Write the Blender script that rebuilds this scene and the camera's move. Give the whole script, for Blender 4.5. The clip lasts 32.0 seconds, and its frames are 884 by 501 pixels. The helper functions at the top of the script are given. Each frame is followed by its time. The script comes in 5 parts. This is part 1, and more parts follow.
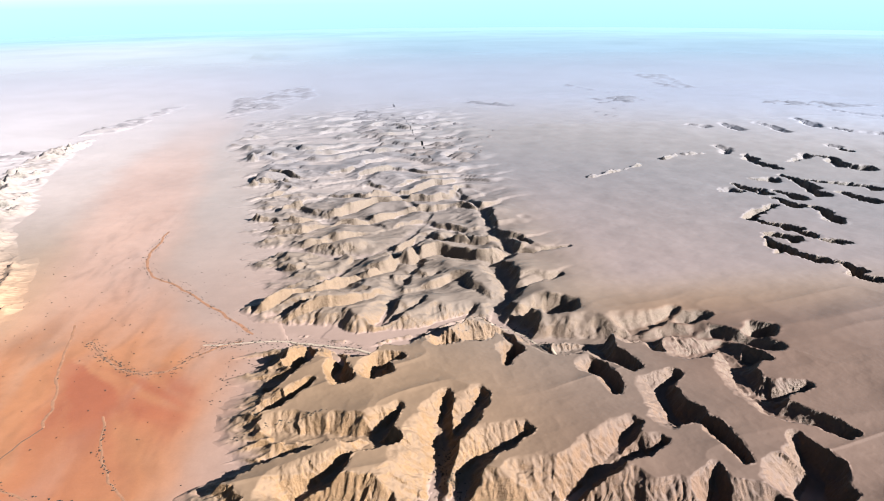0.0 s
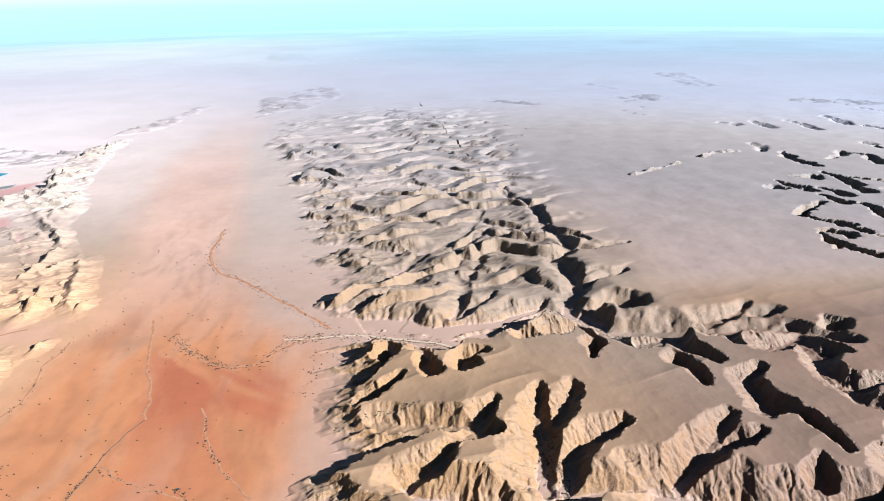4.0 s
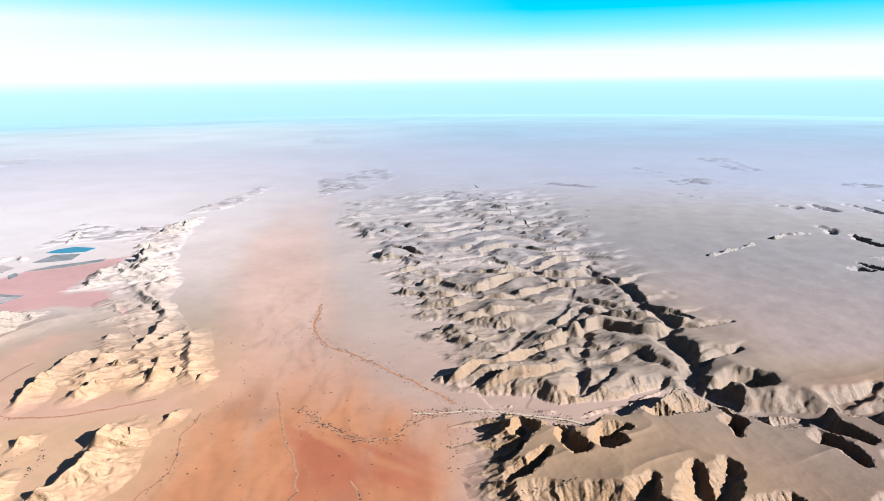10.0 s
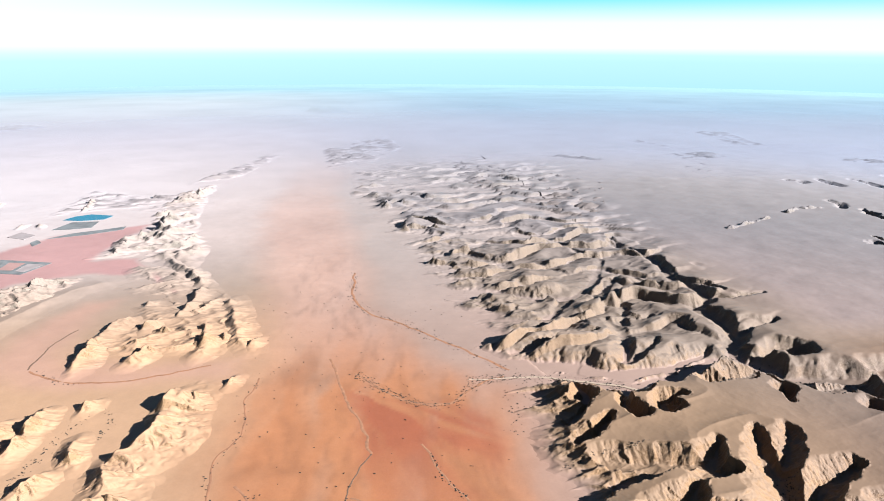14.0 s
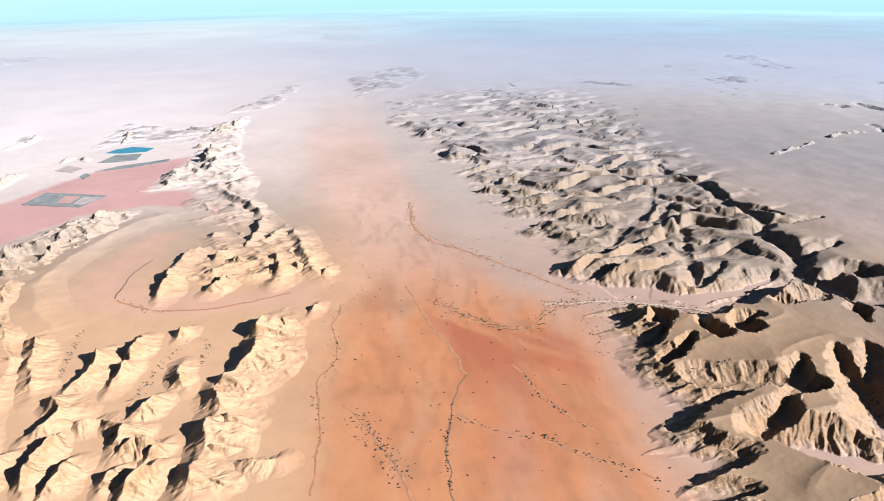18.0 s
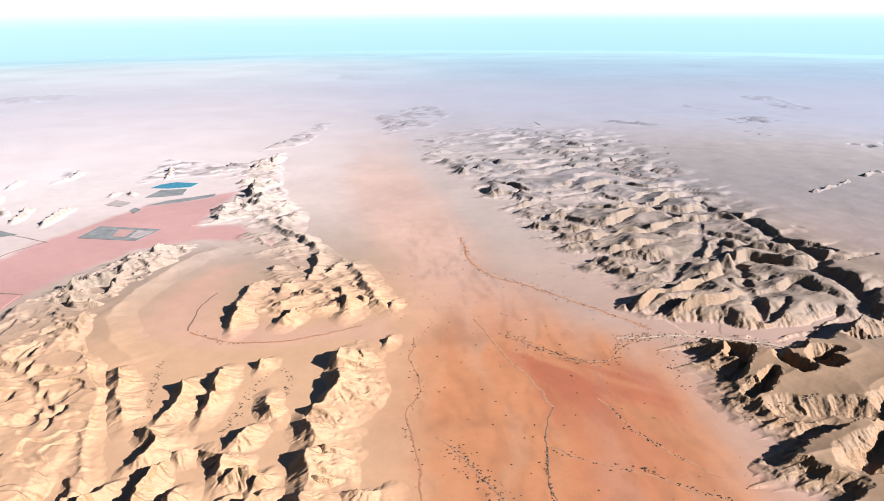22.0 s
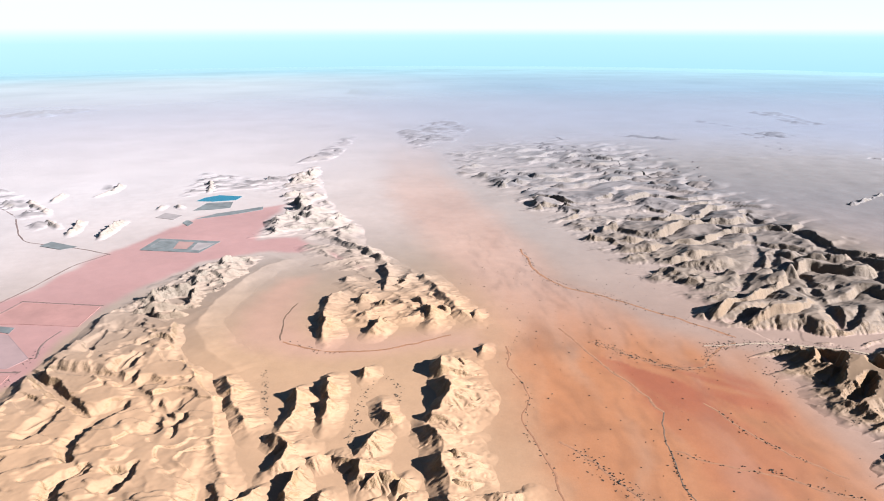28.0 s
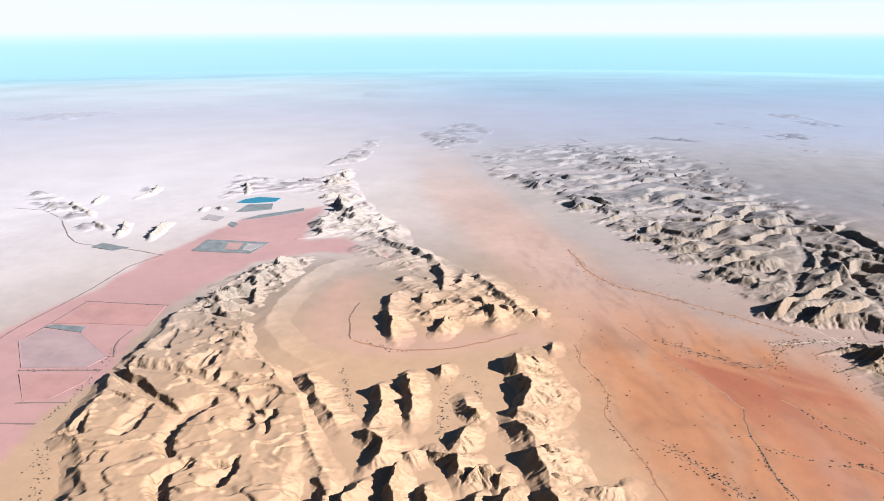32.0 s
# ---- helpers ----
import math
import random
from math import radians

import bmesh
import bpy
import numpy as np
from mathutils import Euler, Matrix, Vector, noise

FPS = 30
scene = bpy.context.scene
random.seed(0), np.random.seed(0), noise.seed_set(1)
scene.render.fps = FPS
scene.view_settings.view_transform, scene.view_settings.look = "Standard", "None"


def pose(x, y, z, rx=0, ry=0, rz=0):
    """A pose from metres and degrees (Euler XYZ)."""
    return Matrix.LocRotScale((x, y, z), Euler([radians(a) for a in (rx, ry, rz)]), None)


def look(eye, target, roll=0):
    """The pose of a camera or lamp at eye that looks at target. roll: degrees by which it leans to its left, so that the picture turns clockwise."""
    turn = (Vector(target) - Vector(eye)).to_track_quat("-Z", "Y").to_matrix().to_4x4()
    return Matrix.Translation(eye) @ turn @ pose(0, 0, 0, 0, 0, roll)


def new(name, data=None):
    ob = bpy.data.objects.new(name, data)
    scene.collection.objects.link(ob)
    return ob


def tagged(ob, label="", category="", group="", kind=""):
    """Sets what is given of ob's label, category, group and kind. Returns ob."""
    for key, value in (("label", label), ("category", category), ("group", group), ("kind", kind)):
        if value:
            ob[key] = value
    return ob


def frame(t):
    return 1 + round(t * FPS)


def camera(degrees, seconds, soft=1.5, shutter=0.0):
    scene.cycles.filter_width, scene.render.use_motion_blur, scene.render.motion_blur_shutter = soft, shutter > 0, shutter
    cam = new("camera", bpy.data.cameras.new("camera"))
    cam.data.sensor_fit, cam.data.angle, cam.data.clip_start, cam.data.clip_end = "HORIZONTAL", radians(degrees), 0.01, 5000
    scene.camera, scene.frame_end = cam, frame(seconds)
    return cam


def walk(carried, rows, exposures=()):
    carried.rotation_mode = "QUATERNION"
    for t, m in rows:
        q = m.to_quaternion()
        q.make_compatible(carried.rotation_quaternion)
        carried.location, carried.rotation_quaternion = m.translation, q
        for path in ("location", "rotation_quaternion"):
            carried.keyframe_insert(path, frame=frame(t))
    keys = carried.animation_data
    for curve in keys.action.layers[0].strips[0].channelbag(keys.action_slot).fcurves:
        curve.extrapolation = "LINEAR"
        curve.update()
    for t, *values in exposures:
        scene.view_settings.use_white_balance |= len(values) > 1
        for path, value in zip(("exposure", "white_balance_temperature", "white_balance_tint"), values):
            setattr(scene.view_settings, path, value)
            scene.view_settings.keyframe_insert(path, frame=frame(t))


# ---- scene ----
cam = camera(66.90, 32.0, soft=0.95)
SPEED = 6.3422
# seconds, height, heading to the right of north, pitch, lean
PATH = [
    (0.0, 109.66, 8.08, -21.57, -0.625),
    (0.5, 109.67, 8.08, -21.73, -0.735),
    (1.0, 109.68, 7.56, -21.66, -0.962),
    (1.5, 109.69, 7.31, -21.46, -1.316),
    (2.0, 109.71, 7.74, -21.76, -1.018),
    (2.5, 109.72, 8.14, -21.83, -0.938),
    (3.0, 109.73, 8.12, -21.87, -0.895),
    (3.5, 109.74, 8.04, -21.77, -0.853),
    (5.5, 109.78, 7.15, -21.03, -0.807),
    (6.0, 109.79, 7.13, -20.85, -0.720),
    (6.5, 109.80, 6.77, -20.12, -0.774),
    (7.0, 109.81, 6.83, -19.14, -0.676),
    (7.5, 109.82, 7.15, -19.26, -0.655),
    (8.0, 109.83, 7.12, -18.66, -0.593),
    (8.5, 109.84, 5.97, -16.89, -0.785),
    (9.0, 109.85, 5.85, -15.67, -0.871),
    (9.5, 109.86, 5.77, -15.09, -0.838),
    (10.0, 109.87, 6.29, -14.66, -0.590),
    (10.5, 109.88, 6.65, -14.48, -0.441),
    (11.0, 109.89, 6.42, -14.44, -0.416),
    (11.5, 109.91, 6.61, -14.59, -0.291),
    (12.0, 109.92, 6.74, -14.62, -0.325),
    (12.5, 109.93, 7.08, -14.92, -0.214),
    (13.0, 109.94, 7.39, -15.89, -0.147),
    (13.5, 109.95, 7.66, -16.09, -0.000),
    (14.0, 109.96, 7.82, -17.09, 0.256),
    (14.5, 109.97, 7.57, -18.19, -0.176),
    (16.5, 110.01, 7.63, -22.27, -0.276),
    (17.0, 110.02, 7.73, -22.86, -0.503),
    (17.5, 110.03, 7.61, -22.82, -0.503),
    (18.0, 110.04, 7.37, -23.00, -0.467),
    (18.5, 110.05, 7.10, -22.45, -0.300),
    (19.0, 110.06, 7.21, -21.66, -0.133),
    (19.5, 110.07, 7.13, -21.02, -0.241),
    (20.0, 110.08, 6.83, -20.57, -0.612),
    (20.5, 110.09, 6.84, -20.49, -0.490),
    (21.0, 110.11, 6.88, -20.15, -0.410),
    (21.5, 110.12, 7.09, -19.86, -0.230),
    (22.0, 110.13, 7.18, -19.81, -0.233),
    (22.5, 110.14, 7.22, -19.87, -0.282),
    (23.0, 110.15, 7.10, -19.69, -0.389),
    (23.5, 110.16, 7.12, -19.62, -0.427),
    (24.0, 110.17, 7.00, -19.42, -0.529),
    (24.5, 110.18, 6.94, -19.35, -0.498),
    (25.0, 110.19, 6.97, -19.27, -0.709),
    (25.5, 110.20, 6.78, -18.95, -0.793),
    (27.5, 110.24, 8.23, -18.69, -0.031),
    (28.0, 110.25, 8.27, -18.55, 0.039),
    (28.5, 110.26, 8.23, -18.75, 0.391),
    (29.0, 110.27, 8.30, -18.47, 0.389),
    (29.5, 110.28, 8.13, -18.42, 0.035),
    (30.0, 110.29, 8.39, -19.38, -0.108),
    (30.5, 110.31, 8.25, -19.44, 0.056),
    (31.0, 110.32, 8.23, -19.16, -0.021),
    (31.5, 110.33, 8.24, -18.82, 0.039),
    (32.0, 110.34, 8.16, -18.33, -0.030),
]


def aim(t, h, yaw, pitch, roll):
    eye = Vector((-SPEED * (t - 16), 0, h))
    y, p = radians(yaw), radians(pitch)
    return t, look(eye, eye + Vector((math.sin(y) * math.cos(p), math.cos(y) * math.cos(p), math.sin(p))), roll)


walk(cam, [aim(*row) for row in PATH], [(0, 2.47, 6150, 10), (6, 2.45, 6100, 10), (11, 2.33, 6050, 10), (14, 2.37, 6200, 11), (18, 2.38, 6250, 11), (20, 2.38, 6550, 18), (22, 2.36, 6450, 15),
                                          (24, 2.31, 6250, 12), (30, 2.29, 6100, 11), (32, 2.27, 6000, 10)])
# ---- end of path ----

# The place is modelled at about one thirty-fifth of its true size, so that all of it lies within the camera's reach:
# the flight is 110 m up here, and one metre stands for some 35 m.
SUN_ELEV, SUN_AZ = radians(27), radians(118)
SUN_WAY = (math.sin(SUN_AZ), math.cos(SUN_AZ))

# ---- light ----
world = bpy.data.worlds.new("sky")
scene.world = world
world.use_nodes = True
nt = world.node_tree
sky = nt.nodes.new("ShaderNodeTexSky")
sky.sky_type, sky.sun_disc, sky.sun_elevation, sky.sun_rotation = "NISHITA", False, SUN_ELEV, SUN_AZ
sky.dust_density, sky.air_density, sky.ozone_density = 0.2, 1.0, 3.0
nt.links.new(sky.outputs[0], nt.nodes["Background"].inputs[0])
nt.nodes["Background"].inputs[1].default_value = 0.015

sun = new("sun", bpy.data.lights.new("sun", "SUN"))
sun.data.energy, sun.data.angle, sun.data.color = 5.0, radians(0.5), (1.0, 0.965, 0.945)
sun.matrix_world = look(Vector((SUN_WAY[0] * math.cos(SUN_ELEV), SUN_WAY[1] * math.cos(SUN_ELEV), math.sin(SUN_ELEV))) * 200, (0, 0, 0))


# ---- numbers and shapes ----
def lattice(ix, iy, seed):
    h = np.sin(ix * 127.1 + iy * 311.7 + seed * 74.7) * 43758.5453
    return h - np.floor(h)


def vnoise(x, y, seed=0):
    ix, iy = np.floor(x), np.floor(y)
    fx, fy = x - ix, y - iy
    fx, fy = fx * fx * fx * (fx * (fx * 6 - 15) + 10), fy * fy * fy * (fy * (fy * 6 - 15) + 10)
    a, b = lattice(ix, iy, seed), lattice(ix + 1, iy, seed)
    c, d = lattice(ix, iy + 1, seed), lattice(ix + 1, iy + 1, seed)
    return (a * (1 - fx) + b * fx) * (1 - fy) + (c * (1 - fx) + d * fx) * fy


def fbm(x, y, seed=0, octaves=4):
    total, amp, norm = 0.0, 1.0, 0.0
    for k in range(octaves):
        total = total + amp * (vnoise(x, y, seed + k * 13) * 2 - 1)
        norm += amp
        x, y, amp = x * 1.97 + y * 0.31 + 5.3, y * 1.97 - x * 0.31 + 1.7, amp * 0.5
    return total / norm


def ridged(x, y, seed=0, octaves=4):
    total, amp, norm = 0.0, 1.0, 0.0
    for k in range(octaves):
        total = total + amp * (1 - np.abs(vnoise(x, y, seed + k * 17) * 2 - 1)) ** 1.5
        norm += amp
        x, y, amp = x * 1.93 + y * 0.37 + 3.1, y * 1.93 - x * 0.37 + 8.2, amp * 0.5
    return total / norm


def smooth(a, b, v):
    t = np.clip((v - a) / (b - a), 0, 1)
    return t * t * (3 - 2 * t)


def along(x, y, pts):
    """Distance to a polyline, its signed side towards the sun, the length run and the run as a share."""
    best = np.full(x.shape, 1e9)
    side, run = np.zeros(x.shape), np.zeros(x.shape)
    length = 0.0
    for p, q in zip(pts[:-1], pts[1:]):
        dx, dy = q[0] - p[0], q[1] - p[1]
        ll = max(math.hypot(dx, dy), 1e-6)
        t = np.clip(((x - p[0]) * dx + (y - p[1]) * dy) / ll ** 2, 0, 1)
        ex, ey = x - p[0] - t * dx, y - p[1] - t * dy
        d = np.hypot(ex, ey)
        near = d < best
        best = np.where(near, d, best)
        side = np.where(near, ex * SUN_WAY[0] + ey * SUN_WAY[1], side)
        run = np.where(near, length + t * ll, run)
        length += ll
    return best, side, run, run / max(length, 1e-6)


def inside(x, y, pts):
    """Signed distance to a closed outline, positive inside, and the run along it."""
    ring = list(pts) + [pts[0]]
    d, _, run, _ = along(x, y, ring)
    odd = np.zeros(x.shape, bool)
    for p, q in zip(ring[:-1], ring[1:]):
        if p[1] != q[1]:
            cut = (q[0] - p[0]) * (y - p[1]) / (q[1] - p[1]) + p[0]
            odd ^= ((p[1] > y) != (q[1] > y)) & (x < cut)
    return np.where(odd, d, -d), run


def wall(t):
    """Talus below, cliff above, flat on top."""
    t = np.clip(t, 0, 1)
    return np.where(t < 0.66, 0.52 * (t / 0.66) ** 1.3, np.minimum(0.52 + 0.48 * (t - 0.66) / 0.24, 1.0))


def ribs(run, x, y, seed, down=0.0):
    """Gullies that run down a slope and join on the way: 0 in the gully to 1 on the rib."""
    w = run + 1.0 * fbm(x * 0.3, y * 0.3, seed + 3, 2)
    down = w * 0 + down
    broad = np.abs(2 * vnoise(w * 0.36, down * 0.07 + seed, seed) - 1)
    mid = np.abs(2 * vnoise(w * 0.85, down * 0.13 + seed, seed + 9) - 1)
    fine = np.abs(2 * vnoise(w * 1.9, down * 0.25 + seed, seed + 19) - 1)
    return 0.45 * broad + 0.33 * mid + 0.22 * fine


def base_level(x, y):
    """The level of the plain."""
    far = smooth(500, 1500, np.hypot(x, y))
    round_earth = (x * x + y * y) / 127400.0
    return 0.22 * fbm(x * 0.03, y * 0.03, 5, 3) * (1 - far) + far * 2.0 * fbm(x * 0.004, y * 0.004, 8, 3) - round_earth


def carve(h, top, x, y, valleys, seed, rib=1.0, wander=1.3, grain=0.17, vary=0.4, pitch=0.16):
    """Cut valleys: a steep wall on the side towards the sun, which lies in shade, and a longer lit slope across from it."""
    for k, (pts, za, zb, half, width) in enumerate(valleys):
        shift = 0.55 * half + 0.34 * width
        pts = [(p[0] - SUN_WAY[0] * shift, p[1] - SUN_WAY[1] * shift) for p in pts]
        xs, ys = [p[0] for p in pts], [p[1] for p in pts]
        reach = half + width * 1.3 + 3
        m = (x > min(xs) - reach) & (x < max(xs) + reach) & (y > min(ys) - reach) & (y < max(ys) + reach)
        if not m.any():
            continue
        xx, yy, tt = x[m], y[m], top[m]
        xw = xx + wander * fbm(xx * grain, yy * grain, seed + k, 4)
        yw = yy + wander * fbm(xx * grain, yy * grain, seed + k + 50, 4)
        d, side, run, share = along(xw, yw, pts)
        open_ = share if za >= zb else 1 - share
        open_ = (0.12 + 1.08 * open_ ** 0.75) * (1 + vary * fbm(run * pitch, run * 0, seed + k + 70, 2))
        shaded = smooth(-0.25, 0.35, side / np.maximum(d, 0.2))
        floor = za + (zb - za) * share
        floor = np.minimum(floor, np.maximum((0.72 - 0.32 * np.clip(open_, 0, 1)) * tt, -8))
        span = np.maximum(width * (1.2 - 0.42 * shaded) * (0.4 + 0.6 * open_), 1.0)
        d = d - half * open_ * (0.35 + 0.65 * shaded)
        d = d + (0.42 - ribs(run, xx, yy, seed + k, d)) * span * 0.22 * rib * smooth(0, 1.5, d + 0.5)
        t = d / span
        lit = np.clip(t, 0, 1)
        lit = lit * (1.25 - 0.25 * lit * lit)
        cut = floor + np.maximum(tt - floor, 0) * (wall(t) * shaded + lit * (1 - shaded))
        h[m] = np.minimum(h[m], cut)
    return h


def ridge_height(x, y, crest, sunward, shaded, seed, rough=1.0):
    d, side, run, _ = along(x + 1.5 * fbm(x * 0.15, y * 0.15, seed, 4), y + 1.5 * fbm(x * 0.15, y * 0.15, seed + 31, 4), crest)
    zs, runs, length = [crest[0][2]], [0.0], 0.0
    for p, q in zip(crest[:-1], crest[1:]):
        length += math.hypot(q[0] - p[0], q[1] - p[1])
        zs.append(q[2])
        runs.append(length)
    ends = 0.45 + 0.55 * smooth(0, min(4.0, 0.4 * length), np.minimum(run, length - run))
    z = ends * np.interp(run, runs, zs) * np.clip(0.95 + 0.6 * rough * fbm(run * 0.2, run * 0, seed + 7, 2), 0.35, 1.3)
    blend = smooth(-1.0, 1.0, side / np.maximum(d, 0.3))
    width = shaded + (sunward - shaded) * blend
    t = np.clip(d / width, 0, 1)
    rib = ribs(run * min(1.0, 8.0 / sunward), x, y, seed + 2, d)
    t = np.clip(t + (0.42 - rib) * (0.2 + 0.26 * blend) * rough * smooth(0.0, 0.25, t) * (1 - smooth(0.8, 1.0, t)), 0, 1)
    return z * (0.45 * (1 - t) + 0.55 * (1 - t) ** 2)


# ---- materials ----
TONE = 0.5  # how dark the whole desert lies beside its hues below


def nodes_of(name):
    mat = bpy.data.materials.new(name)
    mat.use_nodes = True
    tree = mat.node_tree
    return mat, tree, tree.nodes["Principled BSDF"]


def tex_noise(tree, vec, scale, detail=6, rough=0.6):
    n = tree.nodes.new("ShaderNodeTexNoise")
    n.inputs["Scale"].default_value, n.inputs["Detail"].default_value, n.inputs["Roughness"].default_value = scale, detail, rough
    tree.links.new(vec, n.inputs["Vector"])
    return n.outputs["Fac"]


def ramp(tree, fac, stops):
    r = tree.nodes.new("ShaderNodeValToRGB")
    els = r.color_ramp.elements
    els[0].position, els[0].color = stops[0][0], (*stops[0][1], 1)
    els[1].position, els[1].color = stops[-1][0], (*stops[-1][1], 1)
    for pos, col in stops[1:-1]:
        els.new(pos).color = (*col, 1)
    tree.links.new(fac, r.inputs[0])
    return r.outputs[0]


def mix(tree, a, b, fac, how="MIX"):
    m = tree.nodes.new("ShaderNodeMix")
    m.data_type, m.blend_type = "RGBA", how
    for value, slot in ((a, 6), (b, 7), (fac, 0)):
        if isinstance(value, (int, float)):
            m.inputs[slot].default_value = value
        elif isinstance(value, tuple):
            m.inputs[slot].default_value = (*value, 1)
        else:
            tree.links.new(value, m.inputs[slot])
    return m.outputs[2]


def bump(tree, bsdf, height, dist, strength=0.6):
    b = tree.nodes.new("ShaderNodeBump")
    b.inputs["Distance"].default_value, b.inputs["Strength"].default_value = dist, strength
    tree.links.new(height, b.inputs["Height"])
    tree.links.new(b.outputs[0], bsdf.inputs["Normal"])


def place_of(tree):
    return tree.nodes.new("ShaderNodeNewGeometry").outputs["Position"]


def rock_material(name):
    """Bare rock on steep faces, wind-blown sand and gravel on the flats; their hues follow the attributes 'crag' and 'soil'."""
    mat, tree, bsdf = nodes_of(name)
    geo = tree.nodes.new("ShaderNodeNewGeometry")
    pos = geo.outputs["Position"]
    split = tree.nodes.new("ShaderNodeSeparateXYZ")
    tree.links.new(geo.outputs["Normal"], split.inputs[0])
    crag, soil = tree.nodes.new("ShaderNodeAttribute"), tree.nodes.new("ShaderNodeAttribute")
    crag.attribute_name, soil.attribute_name = "crag", "soil"
    coarse, fine = tex_noise(tree, pos, 0.12, 5), tex_noise(tree, pos, 1.4, 7, 0.75)
    rock = mix(tree, crag.outputs["Color"], ramp(tree, coarse, [(0.3, (0.86, 0.85, 0.84)), (0.7, (1.1, 1.1, 1.1))]), 1.0, "MULTIPLY")
    rock = mix(tree, rock, ramp(tree, fine, [(0.32, (1.12, 1.12, 1.12)), (0.52, (1.0, 0.99, 0.98)), (0.72, (0.74, 0.72, 0.7))]), 1.0, "MULTIPLY")
    sand = mix(tree, soil.outputs["Color"], ramp(tree, tex_noise(tree, pos, 0.07, 6, 0.65), [(0.3, (0.88, 0.875, 0.87)), (0.72, (1.09, 1.09, 1.09))]), 1.0, "MULTIPLY")
    sand = mix(tree, sand, ramp(tree, tex_noise(tree, pos, 0.5, 7, 0.7), [(0.3, (1.03, 1.03, 1.03)), (0.6, (1.0, 0.995, 0.99)), (0.85, (0.92, 0.915, 0.91))]), 1.0, "MULTIPLY")
    steep = ramp(tree, split.outputs["Z"], [(0.66, (1, 1, 1)), (0.92, (0, 0, 0))])
    tree.links.new(mix(tree, sand, rock, steep), bsdf.inputs["Base Color"])
    bsdf.inputs["Roughness"].default_value = 0.7
    bsdf.inputs["Specular IOR Level"].default_value = 0.35
    relief = mix(tree, (0.5, 0.5, 0.5), tex_noise(tree, pos, 0.9, 9, 0.74), mix(tree, (0.03, 0.03, 0.03), (1.0, 1.0, 1.0), steep))
    bump(tree, bsdf, relief, 0.8, 0.75)
    return mat


def soil_material(name):
    """Sand whose hue follows the attribute 'soil', with ripples and gravel."""
    mat, tree, bsdf = nodes_of(name)
    pos = place_of(tree)
    attr = tree.nodes.new("ShaderNodeAttribute")
    attr.attribute_name = "soil"
    wide = mix(tree, attr.outputs["Color"], ramp(tree, tex_noise(tree, pos, 0.02, 6), [(0.3, (0.92, 0.91, 0.9)), (0.7, (1.1, 1.09, 1.08))]), 1.0, "MULTIPLY")
    mid = mix(tree, wide, ramp(tree, tex_noise(tree, pos, 0.16, 6, 0.7), [(0.35, (0.955, 0.95, 0.945)), (0.7, (1.04, 1.04, 1.035))]), 1.0, "MULTIPLY")
    fine = mix(tree, mid, ramp(tree, tex_noise(tree, pos, 1.5, 6, 0.75), [(0.3, (0.94, 0.935, 0.93)), (0.7, (1.05, 1.05, 1.045))]), 1.0, "MULTIPLY")
    tree.links.new(fine, bsdf.inputs["Base Color"])
    bsdf.inputs["Roughness"].default_value = 0.6
    bsdf.inputs["Specular IOR Level"].default_value = 0.5
    bump(tree, bsdf, tex_noise(tree, pos, 0.6, 8, 0.7), 0.25, 0.16)
    return mat


def plain_material(name, color, rough=0.9, vary=0.25, scale=1.0):
    mat, tree, bsdf = nodes_of(name)
    pos = place_of(tree)
    color = tuple(c * TONE for c in color)
    lo, hi = tuple(c * (1 - vary) for c in color), tuple(min(1, c * (1 + vary)) for c in color)
    tree.links.new(mix(tree, ramp(tree, tex_noise(tree, pos, scale), [(0.3, lo), (0.7, hi)]), tuple(c * 0.7 for c in color),
                       ramp(tree, tex_noise(tree, pos, scale * 6, 4), [(0.5, (0, 0, 0)), (0.9, (0.6, 0.6, 0.6))])), bsdf.inputs["Base Color"])
    bsdf.inputs["Roughness"].default_value = rough
    bump(tree, bsdf, tex_noise(tree, pos, scale * 3, 6), 0.1, 0.3)
    return mat


ROCK = rock_material("desert_rock")
SOIL = soil_material("desert_sand")


# ---- land ----
def sheet(name, x, y, z, keep, mat, normals=None, **tints):
    """A mesh from a grid of heights, of the faces that are kept."""
    ny, nx = x.shape
    idx = np.arange(nx * ny).reshape(ny, nx)
    quads = np.stack([idx[:-1, :-1], idx[:-1, 1:], idx[1:, 1:], idx[1:, :-1]], -1)[keep]
    used = np.zeros(nx * ny, bool)
    used[quads.ravel()] = True
    remap = np.cumsum(used) - 1
    verts = np.stack([x.ravel(), y.ravel(), z.ravel()], 1)[used]
    quads = remap[quads]
    me = bpy.data.meshes.new(name)
    me.vertices.add(len(verts))
    me.vertices.foreach_set("co", verts.astype(np.float32).ravel())
    me.loops.add(quads.size)
    me.loops.foreach_set("vertex_index", quads.astype(np.int32).ravel())
    me.polygons.add(len(quads))
    me.polygons.foreach_set("loop_start", np.arange(0, quads.size, 4, dtype=np.int32))
    me.polygons.foreach_set("use_smooth", np.ones(len(quads), bool))
    me.update(calc_edges=True)
    if normals is not None:
        me.normals_split_custom_set_from_vertices(normals.reshape(-1, 3)[used].astype(np.float32))
    for tint, values in tints.items():
        at = me.color_attributes.new(tint, "FLOAT_COLOR", "POINT")
        cols = np.concatenate([values.reshape(-1, 3)[used] * TONE, np.ones((len(verts), 1))], 1)
        at.data.foreach_set("color", cols.astype(np.float32).ravel())
    me.materials.append(mat)
    return new(name, me)


